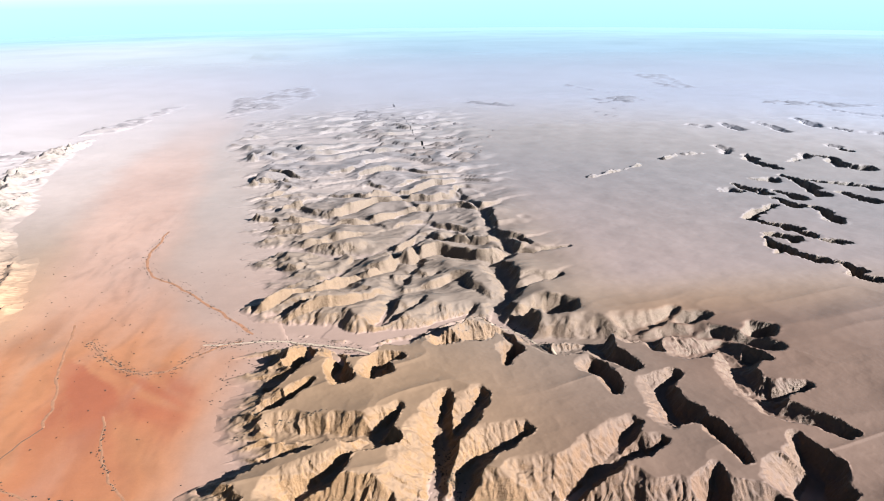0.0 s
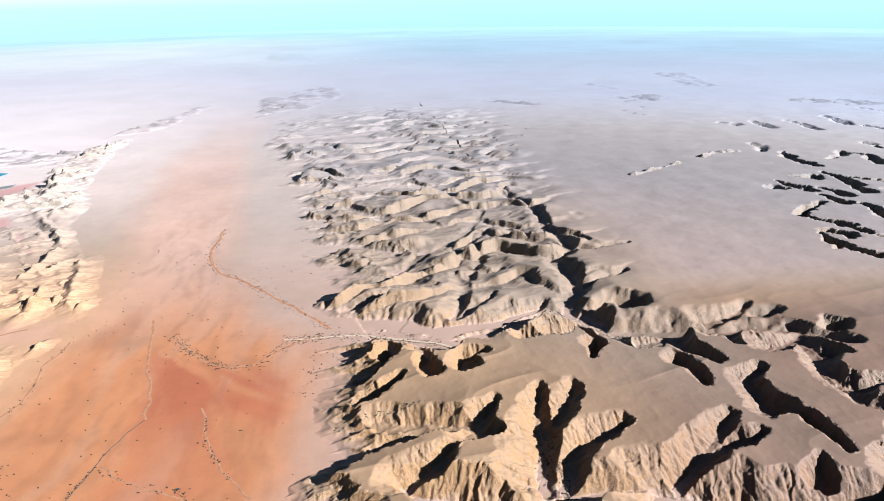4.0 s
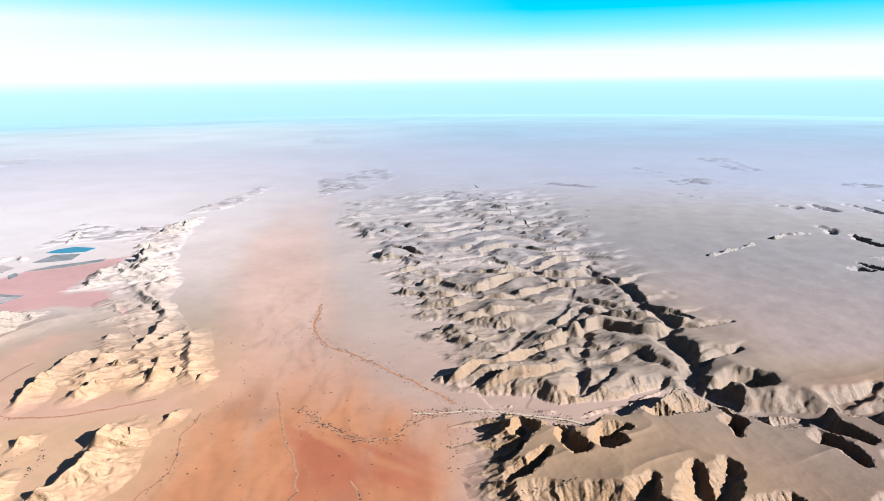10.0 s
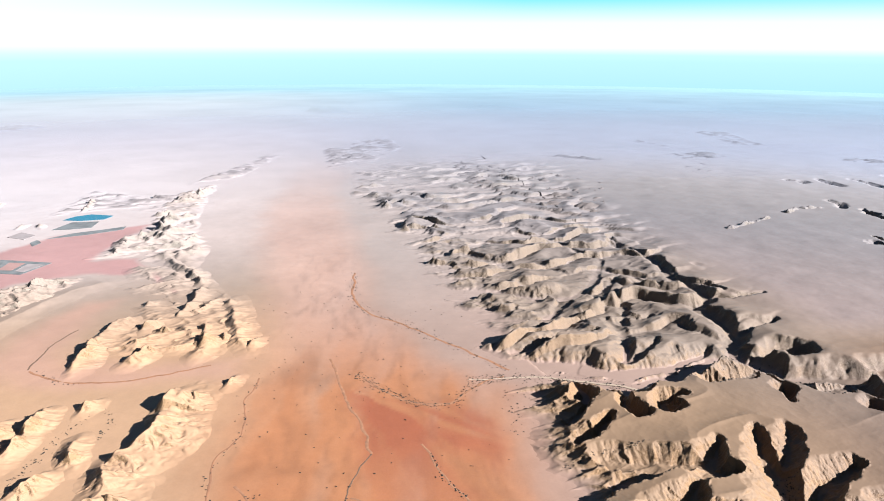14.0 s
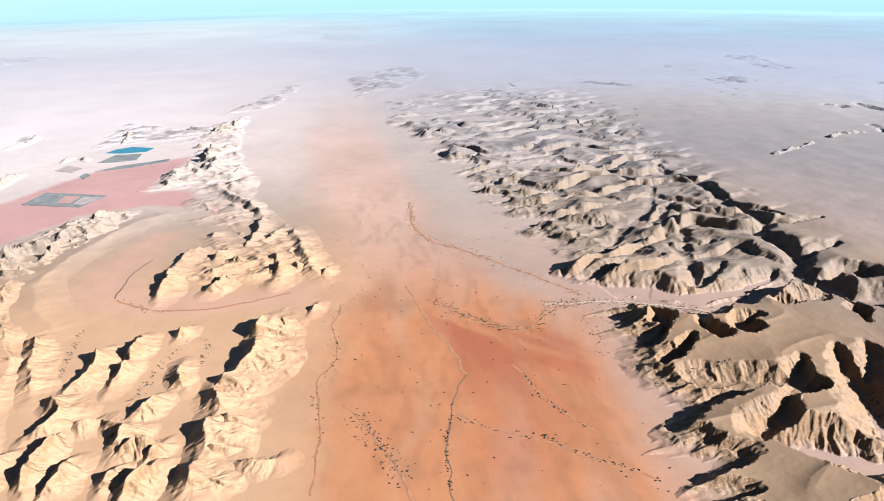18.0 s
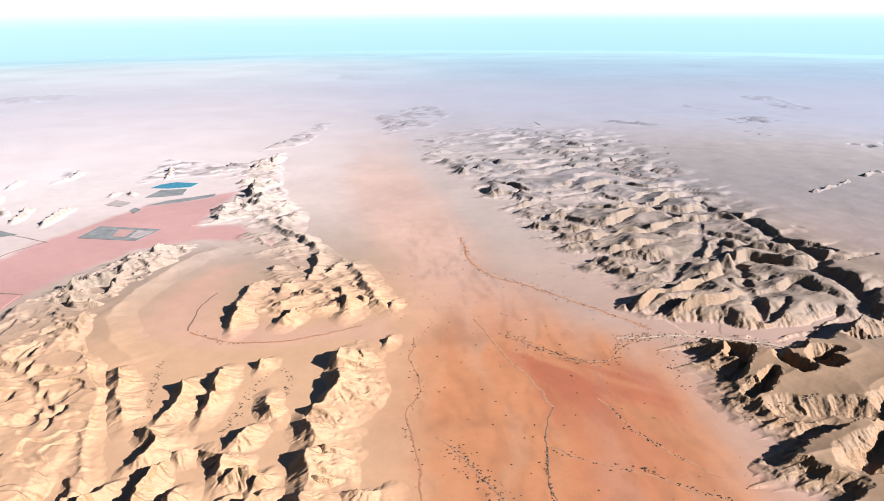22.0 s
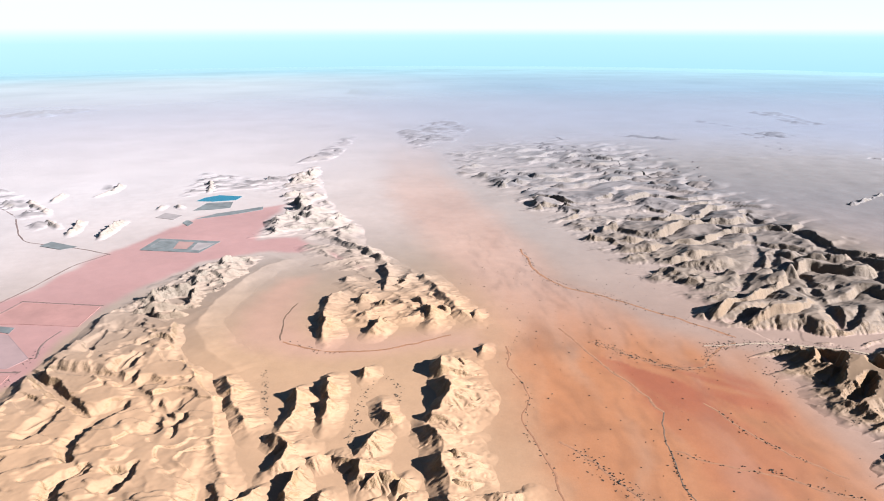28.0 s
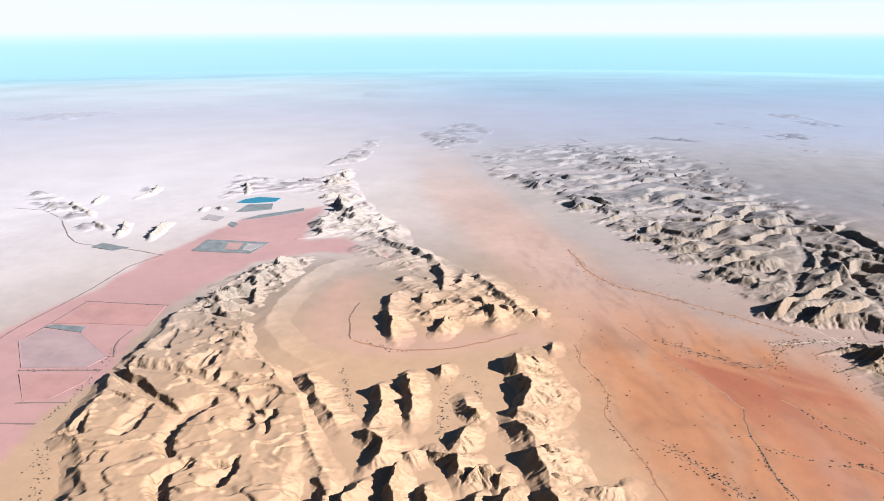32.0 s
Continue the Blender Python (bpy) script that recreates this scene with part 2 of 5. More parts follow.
def grid_normals(x, y, z):
    ax, ay, az = (np.gradient(v, axis=1) for v in (x, y, z))
    bx, by, bz = (np.gradient(v, axis=0) for v in (x, y, z))
    n = np.stack([ay * bz - az * by, az * bx - ax * bz, ax * by - ay * bx], -1)
    return n / np.linalg.norm(n, axis=-1, keepdims=True)


def fan_grid(x0, x1, y0, y1, step):
    """A grid whose cells grow with the distance from the line of flight."""
    rows = max(3, int(math.log(y1 / y0) / step) + 1)
    ys = y0 * np.exp(np.linspace(0, math.log(y1 / y0), rows))
    mean = math.sqrt(y0 * y1)
    cols = max(3, int((x1 - x0) / (mean * step)) + 1)
    return np.meshgrid(np.linspace(x0, x1, cols), ys)


def cells_over(h, level):
    up = h > level
    return up[:-1, :-1] | up[1:, :-1] | up[:-1, 1:] | up[1:, 1:]


def gullies(x, y, h, seed, depth=0.5):
    """Fine gullies down the steep faces."""
    dy, dx = y[:, :1], x[:1, :]
    gy, gx = np.gradient(h, dy[:, 0], axis=0), np.gradient(h, dx[0], axis=1)
    for _ in range(6):
        for g in (gx, gy):
            p = np.pad(g, 1, mode="edge")
            g[...] = (p[:-2, 1:-1] + p[2:, 1:-1] + p[1:-1, :-2] + p[1:-1, 2:] + g) / 5
    slope = np.hypot(gx, gy)
    lean = gy * gy / np.maximum(slope * slope, 1e-6)
    wx, wy = x + 0.9 * fbm(x * 0.25, y * 0.25, seed, 3), y + 0.9 * fbm(x * 0.25, y * 0.25, seed + 5, 3)
    def comb(u, v, k):
        return 0.65 * np.abs(2 * vnoise(u * 0.7, v * 0.09, seed + k) - 1) + 0.35 * np.abs(2 * vnoise(u * 1.6, v * 0.16, seed + k + 2) - 1)
    rows = comb(wx, wy, 11) * lean + comb(wy, wx, 23) * (1 - lean)
    return h + depth * smooth(0.22, 0.6, slope) * (rows - 0.45) * 2


VALLEYS, CANYONS, WEST_VALLEYS, CRESTS = [], [], [], []


def valley(family, course, start, end, half, width):
    """Notes a valley: its course, the level of its floor at both ends, half the width of the floor, the width of the wall."""
    family.append((course, start, end, half, width))


def ridge(crest, sunward, shaded):
    """Notes a ridge: place and height along its crest, and the widths of its sunlit and its shaded slope."""
    CRESTS.append((crest, sunward, shaded))


# valleys of the rocky tableland
valley(VALLEYS, [(136.6, 148.7), (129.3, 140.5), (123.5, 135.9), (120.2, 126.1), (118.6, 119.1)], 5, -0.5, 1.5, 9)
valley(VALLEYS, [(125.8, 151.4), (122.9, 145.2), (122.3, 137.2)], 5, 1, 0.5, 5)
valley(VALLEYS, [(144.0, 133.5), (134.8, 130.5), (128.7, 125.5), (122.4, 118.5)], 4.5, 0, 1.5, 7)
valley(VALLEYS, [(172.2, 131.7), (163.6, 124.9), (157.9, 119.8), (149.0, 114.4)], 5, 0, 1.6, 7)
valley(VALLEYS, [(175.3, 124.6), (167.9, 123.6), (162.1, 123.0)], 5, 2.5, 1, 5)
valley(VALLEYS, [(182.8, 112.3), (179.6, 107.4)], 5, 1, 1, 5)
valley(VALLEYS, [(210.2, 117.4), (208.5, 110.0), (203.3, 104.9)], 3, 0, 3, 8)
valley(VALLEYS, [(192.3, 152.2), (185.5, 147.1), (184.8, 137.9), (185.0, 134.6)], 4.5, 2, 1.6, 6)
valley(VALLEYS, [(190.6, 114.7), (190.6, 121.1), (188.9, 129.2), (185.4, 135.3)], 5, 3, 0.5, 3.5)
valley(VALLEYS, [(166.8, 174.6), (176.6, 175.9), (179.1, 166.5), (183.4, 156.8)], 2.5, 3, 2.5, 6)
valley(VALLEYS, [(170.2, 161.4), (172.7, 154.1), (172.7, 146.9)], 4, 4.5, 1, 4)
valley(VALLEYS, [(189.3, 175.3), (195.0, 175.8), (193.9, 166.4)], 3.5, 4, 1.5, 5)
valley(VALLEYS, [(204.3, 164.7), (217.4, 168.9), (215.5, 159.8), (211.5, 147.4), (211.4, 138.1), (211.6, 131.7), (218.8, 125.5), (223.0, 119.6)], 3, 4, 2.6, 7)
valley(VALLEYS, [(218.2, 160.2), (222.7, 156.1)], 3, 5, 1, 4)
valley(VALLEYS, [(224.5, 140.7), (215.0, 140.1), (209.8, 143.3)], 5, 3, 0.8, 5)
valley(VALLEYS, [(141.9, 187.2), (150.4, 190.6), (152.1, 178.8)], 1, 3, 2, 5)
valley(VALLEYS, [(148.6, 174.1), (145.3, 166.0)], 2, 5, 0.8, 3)
valley(VALLEYS, [(129.6, 183.5), (139.3, 184.1)], 0, 2.5, 1, 4)
valley(VALLEYS, [(112.9, 148.0), (108.7, 144.0), (103.7, 137.1)], 5, 3, 1.3, 5)
valley(VALLEYS, [(95.2, 140.5), (86.6, 140.4), (79.6, 139.1)], 3.5, 0, 1.6, 6)
valley(VALLEYS, [(89.5, 143.9), (83.0, 145.6)], 2.5, 1.5, 1.5, 4)
valley(VALLEYS, [(99.0, 132.9), (93.9, 127.6), (86.6, 124.0)], 4.5, 0, 1.2, 6)
valley(VALLEYS, [(97.6, 179.0), (95.6, 173.4), (98.2, 166.3)], 3, 2, 1.2, 4)
valley(VALLEYS, [(115.6, 174.1), (109.3, 175.3), (107.0, 168.4)], 3, 2.5, 1.8, 4)
valley(VALLEYS, [(86.8, 194.9), (87.0, 185.7), (84.6, 180.2)], 1, 0, 1.4, 4)
valley(VALLEYS, [(84.7, 175.2), (80.1, 173.0), (75.8, 169.3)], 2, 0, 1, 4)
valley(VALLEYS, [(88.4, 167.1), (82.6, 160.8), (76.3, 159.4)], 3, 0, 1, 4)
valley(VALLEYS, [(56.2, 204.1), (67.3, 204.6), (78.6, 202.3), (89.9, 198.5), (100.8, 192.5), (107.9, 188.8), (119.1, 190.6), (128.8, 192.1), (135.2, 195.7), (142.1, 200.3), (147.8, 203.6), (152.6, 202.4)], -0.3, 0, 6, 15)
valley(VALLEYS, [(56, 212), (67, 212), (79, 210), (90, 206.5), (101, 201), (108, 197.5), (119, 199), (129, 200), (139, 205), (148, 209)], -0.3, 0.2, 8, 9)
valley(VALLEYS, [(152.6, 202.4), (156.5, 194.9), (159.7, 186.1), (162.2, 176.7), (165.1, 169.7)], 0, 3, 2.5, 8)
valley(VALLEYS, [(155.1, 196.7), (161.7, 186.5), (174.4, 184.3), (186.7, 181.4), (202.7, 178.6), (218.0, 174.7), (231.8, 161.2)], 0, 4, 3.5, 7)
valley(VALLEYS, [(150.2, 204.9), (153.0, 211.9), (161.7, 220.5), (169.1, 223.7), (182.2, 229.4)], 0, 5, 1.2, 5)
valley(VALLEYS, [(158.9, 218.0), (161.2, 228.3), (160.8, 242.4), (159.0, 249.4), (166.3, 254.5), (170.8, 261.6), (169.8, 277.3), (166.9, 289.4), (169.2, 306.0), (170.1, 319.0), (166.5, 336.6), (163.0, 359.3)], 1.5, 3, 1.6, 5)
valley(VALLEYS, [(164.6, 283.1), (176.8, 274.3), (178.9, 264.0)], 2.5, 5, 0.8, 3)
valley(VALLEYS, [(164.1, 264.9), (176.8, 256.7), (194.6, 257.8)], 3, 5, 0.8, 3)
valley(VALLEYS, [(162.1, 203.6), (169.7, 204.9), (173.8, 201.7)], 1, 1, 2.5, 6)
valley(VALLEYS, [(193.5, 186.1), (202.7, 186.6), (209.3, 189.9), (212.2, 191.9)], 2, 6, 2, 5)
valley(VALLEYS, [(210.6, 186.8), (219.6, 185.3)], 4, 6.5, 0.8, 4)
valley(VALLEYS, [(230.8, 177.0), (231.3, 174.0)], 5, 2, 1.5, 5)
valley(VALLEYS, [(143.2, 318.8), (135.2, 304.9), (122.5, 281.8), (113.4, 273.5), (107.7, 271.0)], 3, 0.5, 1.8, 5)
valley(VALLEYS, [(117.2, 243.0), (118.6, 231.4), (115.0, 218.3), (110.5, 207.6)], 3, 0, 1.5, 5)
valley(VALLEYS, [(127.3, 219.5), (119.1, 212.4), (111.5, 207.5)], 4, 0, 1, 5)
valley(VALLEYS, [(132.2, 211.6), (127.8, 207.3), (121.2, 198.8)], 4, 0, 1.4, 5)
valley(VALLEYS, [(76.5, 304.0), (72.7, 298.1), (69.4, 285.9)], 2, 0, 1.5, 4)
valley(VALLEYS, [(61.2, 314.0), (58.3, 305.9), (56.4, 291.8)], 2, 0, 1.5, 4)
valley(VALLEYS, [(110.4, 273.9), (95.6, 273.6), (75.7, 284.8), (55.0, 292.6)], 0.8, -0.3, 3, 6)
valley(VALLEYS, [(108.3, 244.5), (92.7, 246.7), (76.9, 250.5), (56.4, 255.7)], 2, -0.3, 2, 6)
valley(VALLEYS, [(107.3, 262.8), (99.9, 257.2), (92.8, 252.3)], 2.5, 0.6, 1, 4)
valley(VALLEYS, [(107.3, 230.1), (94.5, 229.4), (84.1, 223.5), (72.0, 220.7)], 3, -0.2, 1, 5)
valley(VALLEYS, [(73.8, 341.9), (91.2, 319.9), (108.1, 319.8), (118.1, 303.4)], 0.5, 3, 1, 5)
valley(VALLEYS, [(73.5, 400.6), (86.6, 391.7), (105.4, 400.6), (125.8, 395.4)], 1, 3, 2, 5)
valley(VALLEYS, [(67.1, 410.6), (52.1, 387.9), (41.8, 367.9), (32.4, 359.9)], 1.5, -0.3, 1.2, 5)
valley(VALLEYS, [(93.5, 365.6), (76.5, 358.4), (59.8, 342.3), (41.7, 338.0)], 1.8, -0.3, 1.2, 5)
valley(VALLEYS, [(156.3, 290.5), (135.1, 275.4), (125.0, 267.5), (115.5, 260.0)], 4, 2, 1, 5)
valley(VALLEYS, [(137.6, 453.4), (113.1, 478.6), (82.8, 467.0), (54.1, 456.2), (27.4, 431.2)], 1.5, -0.3, 1.5, 6)
valley(VALLEYS, [(136.9, 330.2), (127.2, 368.9), (110.4, 388.0)], 3.6, 2, 1, 5)
valley(VALLEYS, [(131.0, 568.5), (89.1, 539.9), (56.5, 536.3), (16.9, 503.1)], 1.5, -0.3, 2, 8)
valley(VALLEYS, [(111.0, 135.3), (103.0, 140.9), (92.4, 144.2), (80.8, 147.6)], 3.2, 1.5, 2.5, 5)
valley(VALLEYS, [(89.1, 120.6), (98.9, 114.8), (110.4, 108.2)], 0, -0.3, 4, 8)
valley(VALLEYS, [(143.2, 113.1), (130.5, 114.2), (118.4, 111.8), (115.7, 104.3)], 1, -0.3, 4, 8)
valley(VALLEYS, [(193.2, 100.3), (176.3, 100.5), (159.2, 104.7), (145.7, 109.3)], 1, -0.3, 4, 9)
valley(VALLEYS, [(93.6, 196.2), (96.8, 182.4)], 2, 0, 2, 5)
valley(VALLEYS, [(83.2, 261.9), (73.9, 252.2), (64.9, 238.3), (60.1, 227.5)], 2.4, 0, 0.9, 3.5)
valley(VALLEYS, [(79.9, 239.6), (73.6, 237.1), (65.7, 226.8), (60.8, 219.8)], 2.2, 0, 0.9, 3.5)
valley(VALLEYS, [(114.1, 250.8), (104.2, 249.4), (95.8, 244.3), (88.0, 240.3)], 3, 1.8, 0.8, 3.5)
valley(VALLEYS, [(105.4, 229.3), (97.1, 226.7), (87.1, 225.0), (74.8, 218.1)], 3, 0.8, 0.8, 3.5)
valley(VALLEYS, [(84.2, 409.8), (75.8, 386.7), (67.9, 382.2)], 2, 0.6, 1.2, 4)
valley(VALLEYS, [(95.9, 377.1), (85.5, 364.6), (80.1, 368.6)], 2.2, 1, 1, 4)
valley(VALLEYS, [(117.7, 397.3), (106.9, 389.2), (99.6, 382.2)], 2.2, 1.2, 1, 4)
valley(VALLEYS, [(136.2, 387.5), (127.4, 382.9), (112.9, 362.9)], 2.4, 1.4, 1, 4)
valley(VALLEYS, [(61.8, 310.8), (57.4, 298.9), (52.3, 289.3)], 2, 0, 1.2, 4)
valley(VALLEYS, [(75.8, 302.3), (72.3, 292.1), (67.1, 286.1)], 2.4, 0.6, 1, 4)
valley(VALLEYS, [(50.6, 350.2), (45.0, 341.9), (40.9, 333.7)], 1.6, 0, 1, 4)
valley(VALLEYS, [(41.2, 425.8), (36.4, 413.5), (31.8, 404.2)], 1.4, 0, 1, 4)
valley(VALLEYS, [(30.2, 490.0), (23.6, 466.2)], 1.2, 0, 1, 4)
valley(VALLEYS, [(61.1, 396.4), (56.1, 385.5), (48.4, 375.7)], 1.6, 0, 1, 4)
valley(VALLEYS, [(136.1, 243.5), (129.2, 241.8), (122.8, 248.1)], 3.6, 2.6, 0.8, 3.5)
valley(VALLEYS, [(152.4, 296.8), (142.9, 298.2), (126.5, 275.9)], 3, 2, 0.8, 3.5)
valley(VALLEYS, [(155.4, 277.9), (152.1, 288.9), (146.3, 301.0)], 3.2, 2.4, 0.8, 3.5)
valley(VALLEYS, [(130.8, 274.8), (129.7, 256.5), (121.1, 238.8)], 3.2, 2.4, 0.8, 3.5)
# canyons of the far plain
valley(CANYONS, [(375.6, 421.0), (372.7, 404.3), (370.2, 388.0)], -1.5, -1.5, 2.2, 3.5)
valley(CANYONS, [(368.3, 394.9), (371.4, 386.2), (372.5, 375.0)], -1.5, -1.5, 2.2, 3.5)
valley(CANYONS, [(340.7, 355.0), (350.4, 350.5)], -1.5, -1.5, 2.2, 3.5)
valley(CANYONS, [(325.0, 344.6), (326.6, 334.4), (329.4, 324.3)], -1.5, -1.5, 2.2, 3.5)
valley(CANYONS, [(308.9, 331.6), (316.3, 332.6)], -1.5, -1.5, 0.9, 3.5)
valley(CANYONS, [(373.6, 451.1), (371.5, 439.9), (368.6, 427.6)], -1.5, -1.5, 1.9, 3.5)
valley(CANYONS, [(393.2, 393.6), (414.4, 410.7)], -1.5, -1.5, 1.4, 3.5)
valley(CANYONS, [(421.2, 409.5), (427.1, 399.4), (417.2, 376.1), (424.9, 368.5)], -1.5, -1.5, 3.0, 3.5)
valley(CANYONS, [(453.1, 438.9), (456.8, 432.4), (453.5, 418.0)], -1.5, -1.5, 1.9, 3.5)
valley(CANYONS, [(362.6, 359.2), (365.6, 347.7), (359.7, 327.2), (356.5, 316.0)], -1.5, -1.5, 1.8, 3.5)
valley(CANYONS, [(368.8, 347.1), (379.6, 337.3), (388.6, 330.6), (395.4, 319.6)], -1.5, -1.5, 1.5, 3.5)
valley(CANYONS, [(369.3, 317.2), (371.9, 307.7), (375.7, 296.3)], -1.5, -1.5, 2.1, 3.5)
valley(CANYONS, [(338.2, 327.4), (340.7, 321.1), (339.8, 309.0)], -1.5, -1.5, 1.7, 3.5)
valley(CANYONS, [(330.4, 312.9), (329.2, 304.5), (330.5, 298.1)], -1.5, -1.5, 1.8, 3.5)
valley(CANYONS, [(329.2, 296.3), (336.3, 293.1), (338.0, 286.9)], -1.5, -1.5, 1.4, 3.5)
valley(CANYONS, [(337.3, 283.3), (333.8, 274.7), (331.3, 266.5)], -1.5, -1.5, 1.8, 3.5)
valley(CANYONS, [(317.0, 300.5), (306.7, 292.5), (296.5, 283.1)], -1.5, -1.5, 1.7, 3.5)
valley(CANYONS, [(294.9, 281.6), (295.7, 272.8), (300.4, 267.7), (303.9, 263.0)], -1.5, -1.5, 1.4, 3.5)
valley(CANYONS, [(303.4, 260.7), (306.4, 256.2), (306.6, 251.6)], -1.5, -1.5, 1.0, 3.5)
valley(CANYONS, [(287.2, 258.1), (292.1, 255.7), (294.7, 250.7)], -1.5, -1.5, 1.4, 3.5)
valley(CANYONS, [(283.6, 252.6), (283.1, 245.5), (282.3, 237.3)], -1.5, -1.5, 1.5, 3.5)
valley(CANYONS, [(281.4, 236.1), (285.7, 229.5), (289.1, 223.2)], -1.5, -1.5, 0.7, 3.5)
valley(CANYONS, [(305.4, 247.4), (311.5, 241.9)], -1.5, -1.5, 0.7, 3.5)
valley(CANYONS, [(292.6, 220.2), (295.3, 217.4), (294.8, 212.8)], -1.5, -1.5, 1.0, 3.5)
valley(CANYONS, [(292.6, 211.0), (294.5, 207.4), (297.0, 203.3)], -1.5, -1.5, 0.8, 3.5)
valley(CANYONS, [(419.8, 535.3), (423.5, 523.9), (420.8, 504.1)], -1.5, -1.5, 2.2, 3.5)
valley(CANYONS, [(453.2, 529.2), (456.5, 512.7), (452.9, 488.7)], -1.5, -1.5, 2.2, 3.5)
valley(CANYONS, [(498.5, 543.5), (497.4, 526.7), (492.1, 506.4)], -1.5, -1.5, 2.6, 3.5)
valley(CANYONS, [(392.9, 532.2), (401.1, 520.2)], -1.5, -1.5, 1.2, 3.5)
valley(CANYONS, [(498.8, 500.1), (507.7, 479.0), (523.9, 471.5)], -1.5, -1.5, 1.7, 3.5)
valley(CANYONS, [(561.0, 582.7), (573.2, 560.9), (586.8, 546.0)], -1.5, -1.5, 1.8, 3.5)
valley(CANYONS, [(643.2, 815.3), (641.6, 744.8), (649.7, 678.5)], -1.8, -1.8, 1.8, 5)
# gullies and scarps of the western mesa
valley(WEST_VALLEYS, [(-146.3, 188.6), (-149.5, 185.5), (-151.3, 179.3), (-152.6, 173.7), (-153.2, 168.3), (-150.0, 160.7)], 0.5, 1.5, 1.6, 3.5)
valley(WEST_VALLEYS, [(-164.6, 189.9), (-165.7, 185.9), (-168.4, 178.7)], 1.5, 2.5, 0.8, 3)
valley(WEST_VALLEYS, [(-185.9, 224.3), (-177.3, 217.5), (-157.1, 209.9), (-146.3, 201.1), (-135.0, 185.4)], 0, 1.5, 1.6, 4)
valley(WEST_VALLEYS, [(-184.9, 218.4), (-165.2, 196.8), (-153.6, 184.0)], 0, 0.8, 1.4, 3)
valley(WEST_VALLEYS, [(-116.7, 164.7), (-114.8, 156.8), (-114.2, 147.8), (-114.1, 136.0)], 2.5, -0.5, 1.4, 3.5)
valley(WEST_VALLEYS, [(-147.4, 207.9), (-148.8, 203.2)], 3, 1, 0.8, 3)
valley(WEST_VALLEYS, [(-136.2, 200.5), (-142.1, 203.2), (-146.1, 200.0)], 3, 1, 0.8, 3)
valley(WEST_VALLEYS, [(-144.4, 155.7), (-149.7, 153.9), (-151.7, 150.3), (-149.8, 144.0), (-148.9, 138.8)], 2.8, 1.5, 0.6, 2.5)
valley(WEST_VALLEYS, [(-133.9, 156.1), (-138.6, 154.6)], 3, 2.3, 0.5, 2)
valley(WEST_VALLEYS, [(-168.2, 246.4), (-169.9, 235.9), (-169.8, 230.0)], 3, 0.5, 0.8, 3)
valley(WEST_VALLEYS, [(-150.2, 223.0), (-153.2, 217.8), (-154.1, 213.1)], 3, 0.6, 0.8, 3)
valley(WEST_VALLEYS, [(-179.5, 184.2), (-181.9, 179.5), (-187.2, 178.9)], 2.5, -0.5, 1, 3)
valley(WEST_VALLEYS, [(-179.4, 173.4), (-181.9, 167.5)], 2, -0.5, 1, 3)
valley(WEST_VALLEYS, [(-174.7, 162.9), (-179.5, 159.8)], 2.5, -0.5, 1, 3)
valley(WEST_VALLEYS, [(-168.6, 148.2), (-173.2, 151.3), (-180.4, 155.4)], 2.5, -0.5, 1.2, 3)
valley(WEST_VALLEYS, [(-157.3, 248.0), (-163.8, 249.1)], 2, 1, 1, 3)
valley(WEST_VALLEYS, [(-136.6, 228.8), (-146.7, 235.8), (-152.1, 232.2)], 2.5, 1.8, 0.6, 2)
valley(WEST_VALLEYS, [(-135.3, 188.6), (-127.1, 177.1), (-127.7, 169.8)], 2.5, 3, 0.5, 2)
valley(WEST_VALLEYS, [(-167.7, 244.4), (-170.3, 237.4), (-169.2, 230.2)], 2.4, 1, 0.8, 2.6)
valley(WEST_VALLEYS, [(-181.0, 241.9), (-181.8, 228.1)], 2.4, 1, 0.8, 2.6)
valley(WEST_VALLEYS, [(-148.8, 223.1), (-152.2, 213.4)], 2.4, 1, 0.8, 2.6)
valley(WEST_VALLEYS, [(-147.2, 210.3), (-148.8, 203.5)], 2.4, 1, 0.8, 2.6)
valley(WEST_VALLEYS, [(-162.4, 190.8), (-165.1, 184.5), (-167.6, 175.1)], 2.4, 1, 0.8, 2.6)
valley(WEST_VALLEYS, [(-133.2, 156.6), (-134.5, 151.1), (-137.2, 147.4)], 2.4, 1, 0.8, 2.6)
valley(WEST_VALLEYS, [(-136.0, 228.0), (-135.5, 218.5)], 2.4, 1, 0.8, 2.6)
valley(WEST_VALLEYS, [(-132.5, 183.4), (-133.3, 174.3)], 2.4, 1, 0.8, 2.6)
valley(WEST_VALLEYS, [(-180.1, 185.8), (-181.1, 178.0)], 2.4, 1, 0.8, 2.6)
valley(WEST_VALLEYS, [(-175.0, 162.8), (-177.5, 156.1)], 2.4, 1, 0.8, 2.6)
valley(WEST_VALLEYS, [(-144.9, 157.6), (-150.4, 152.1), (-151.1, 148.8)], 2.4, 1, 0.8, 2.6)
valley(WEST_VALLEYS, [(-129.3, 190.9), (-130.7, 185.1)], 2.4, 1, 0.8, 2.6)
valley(WEST_VALLEYS, [(-125.4, 182.3), (-126.9, 176.9)], 2.4, 1, 0.8, 2.6)
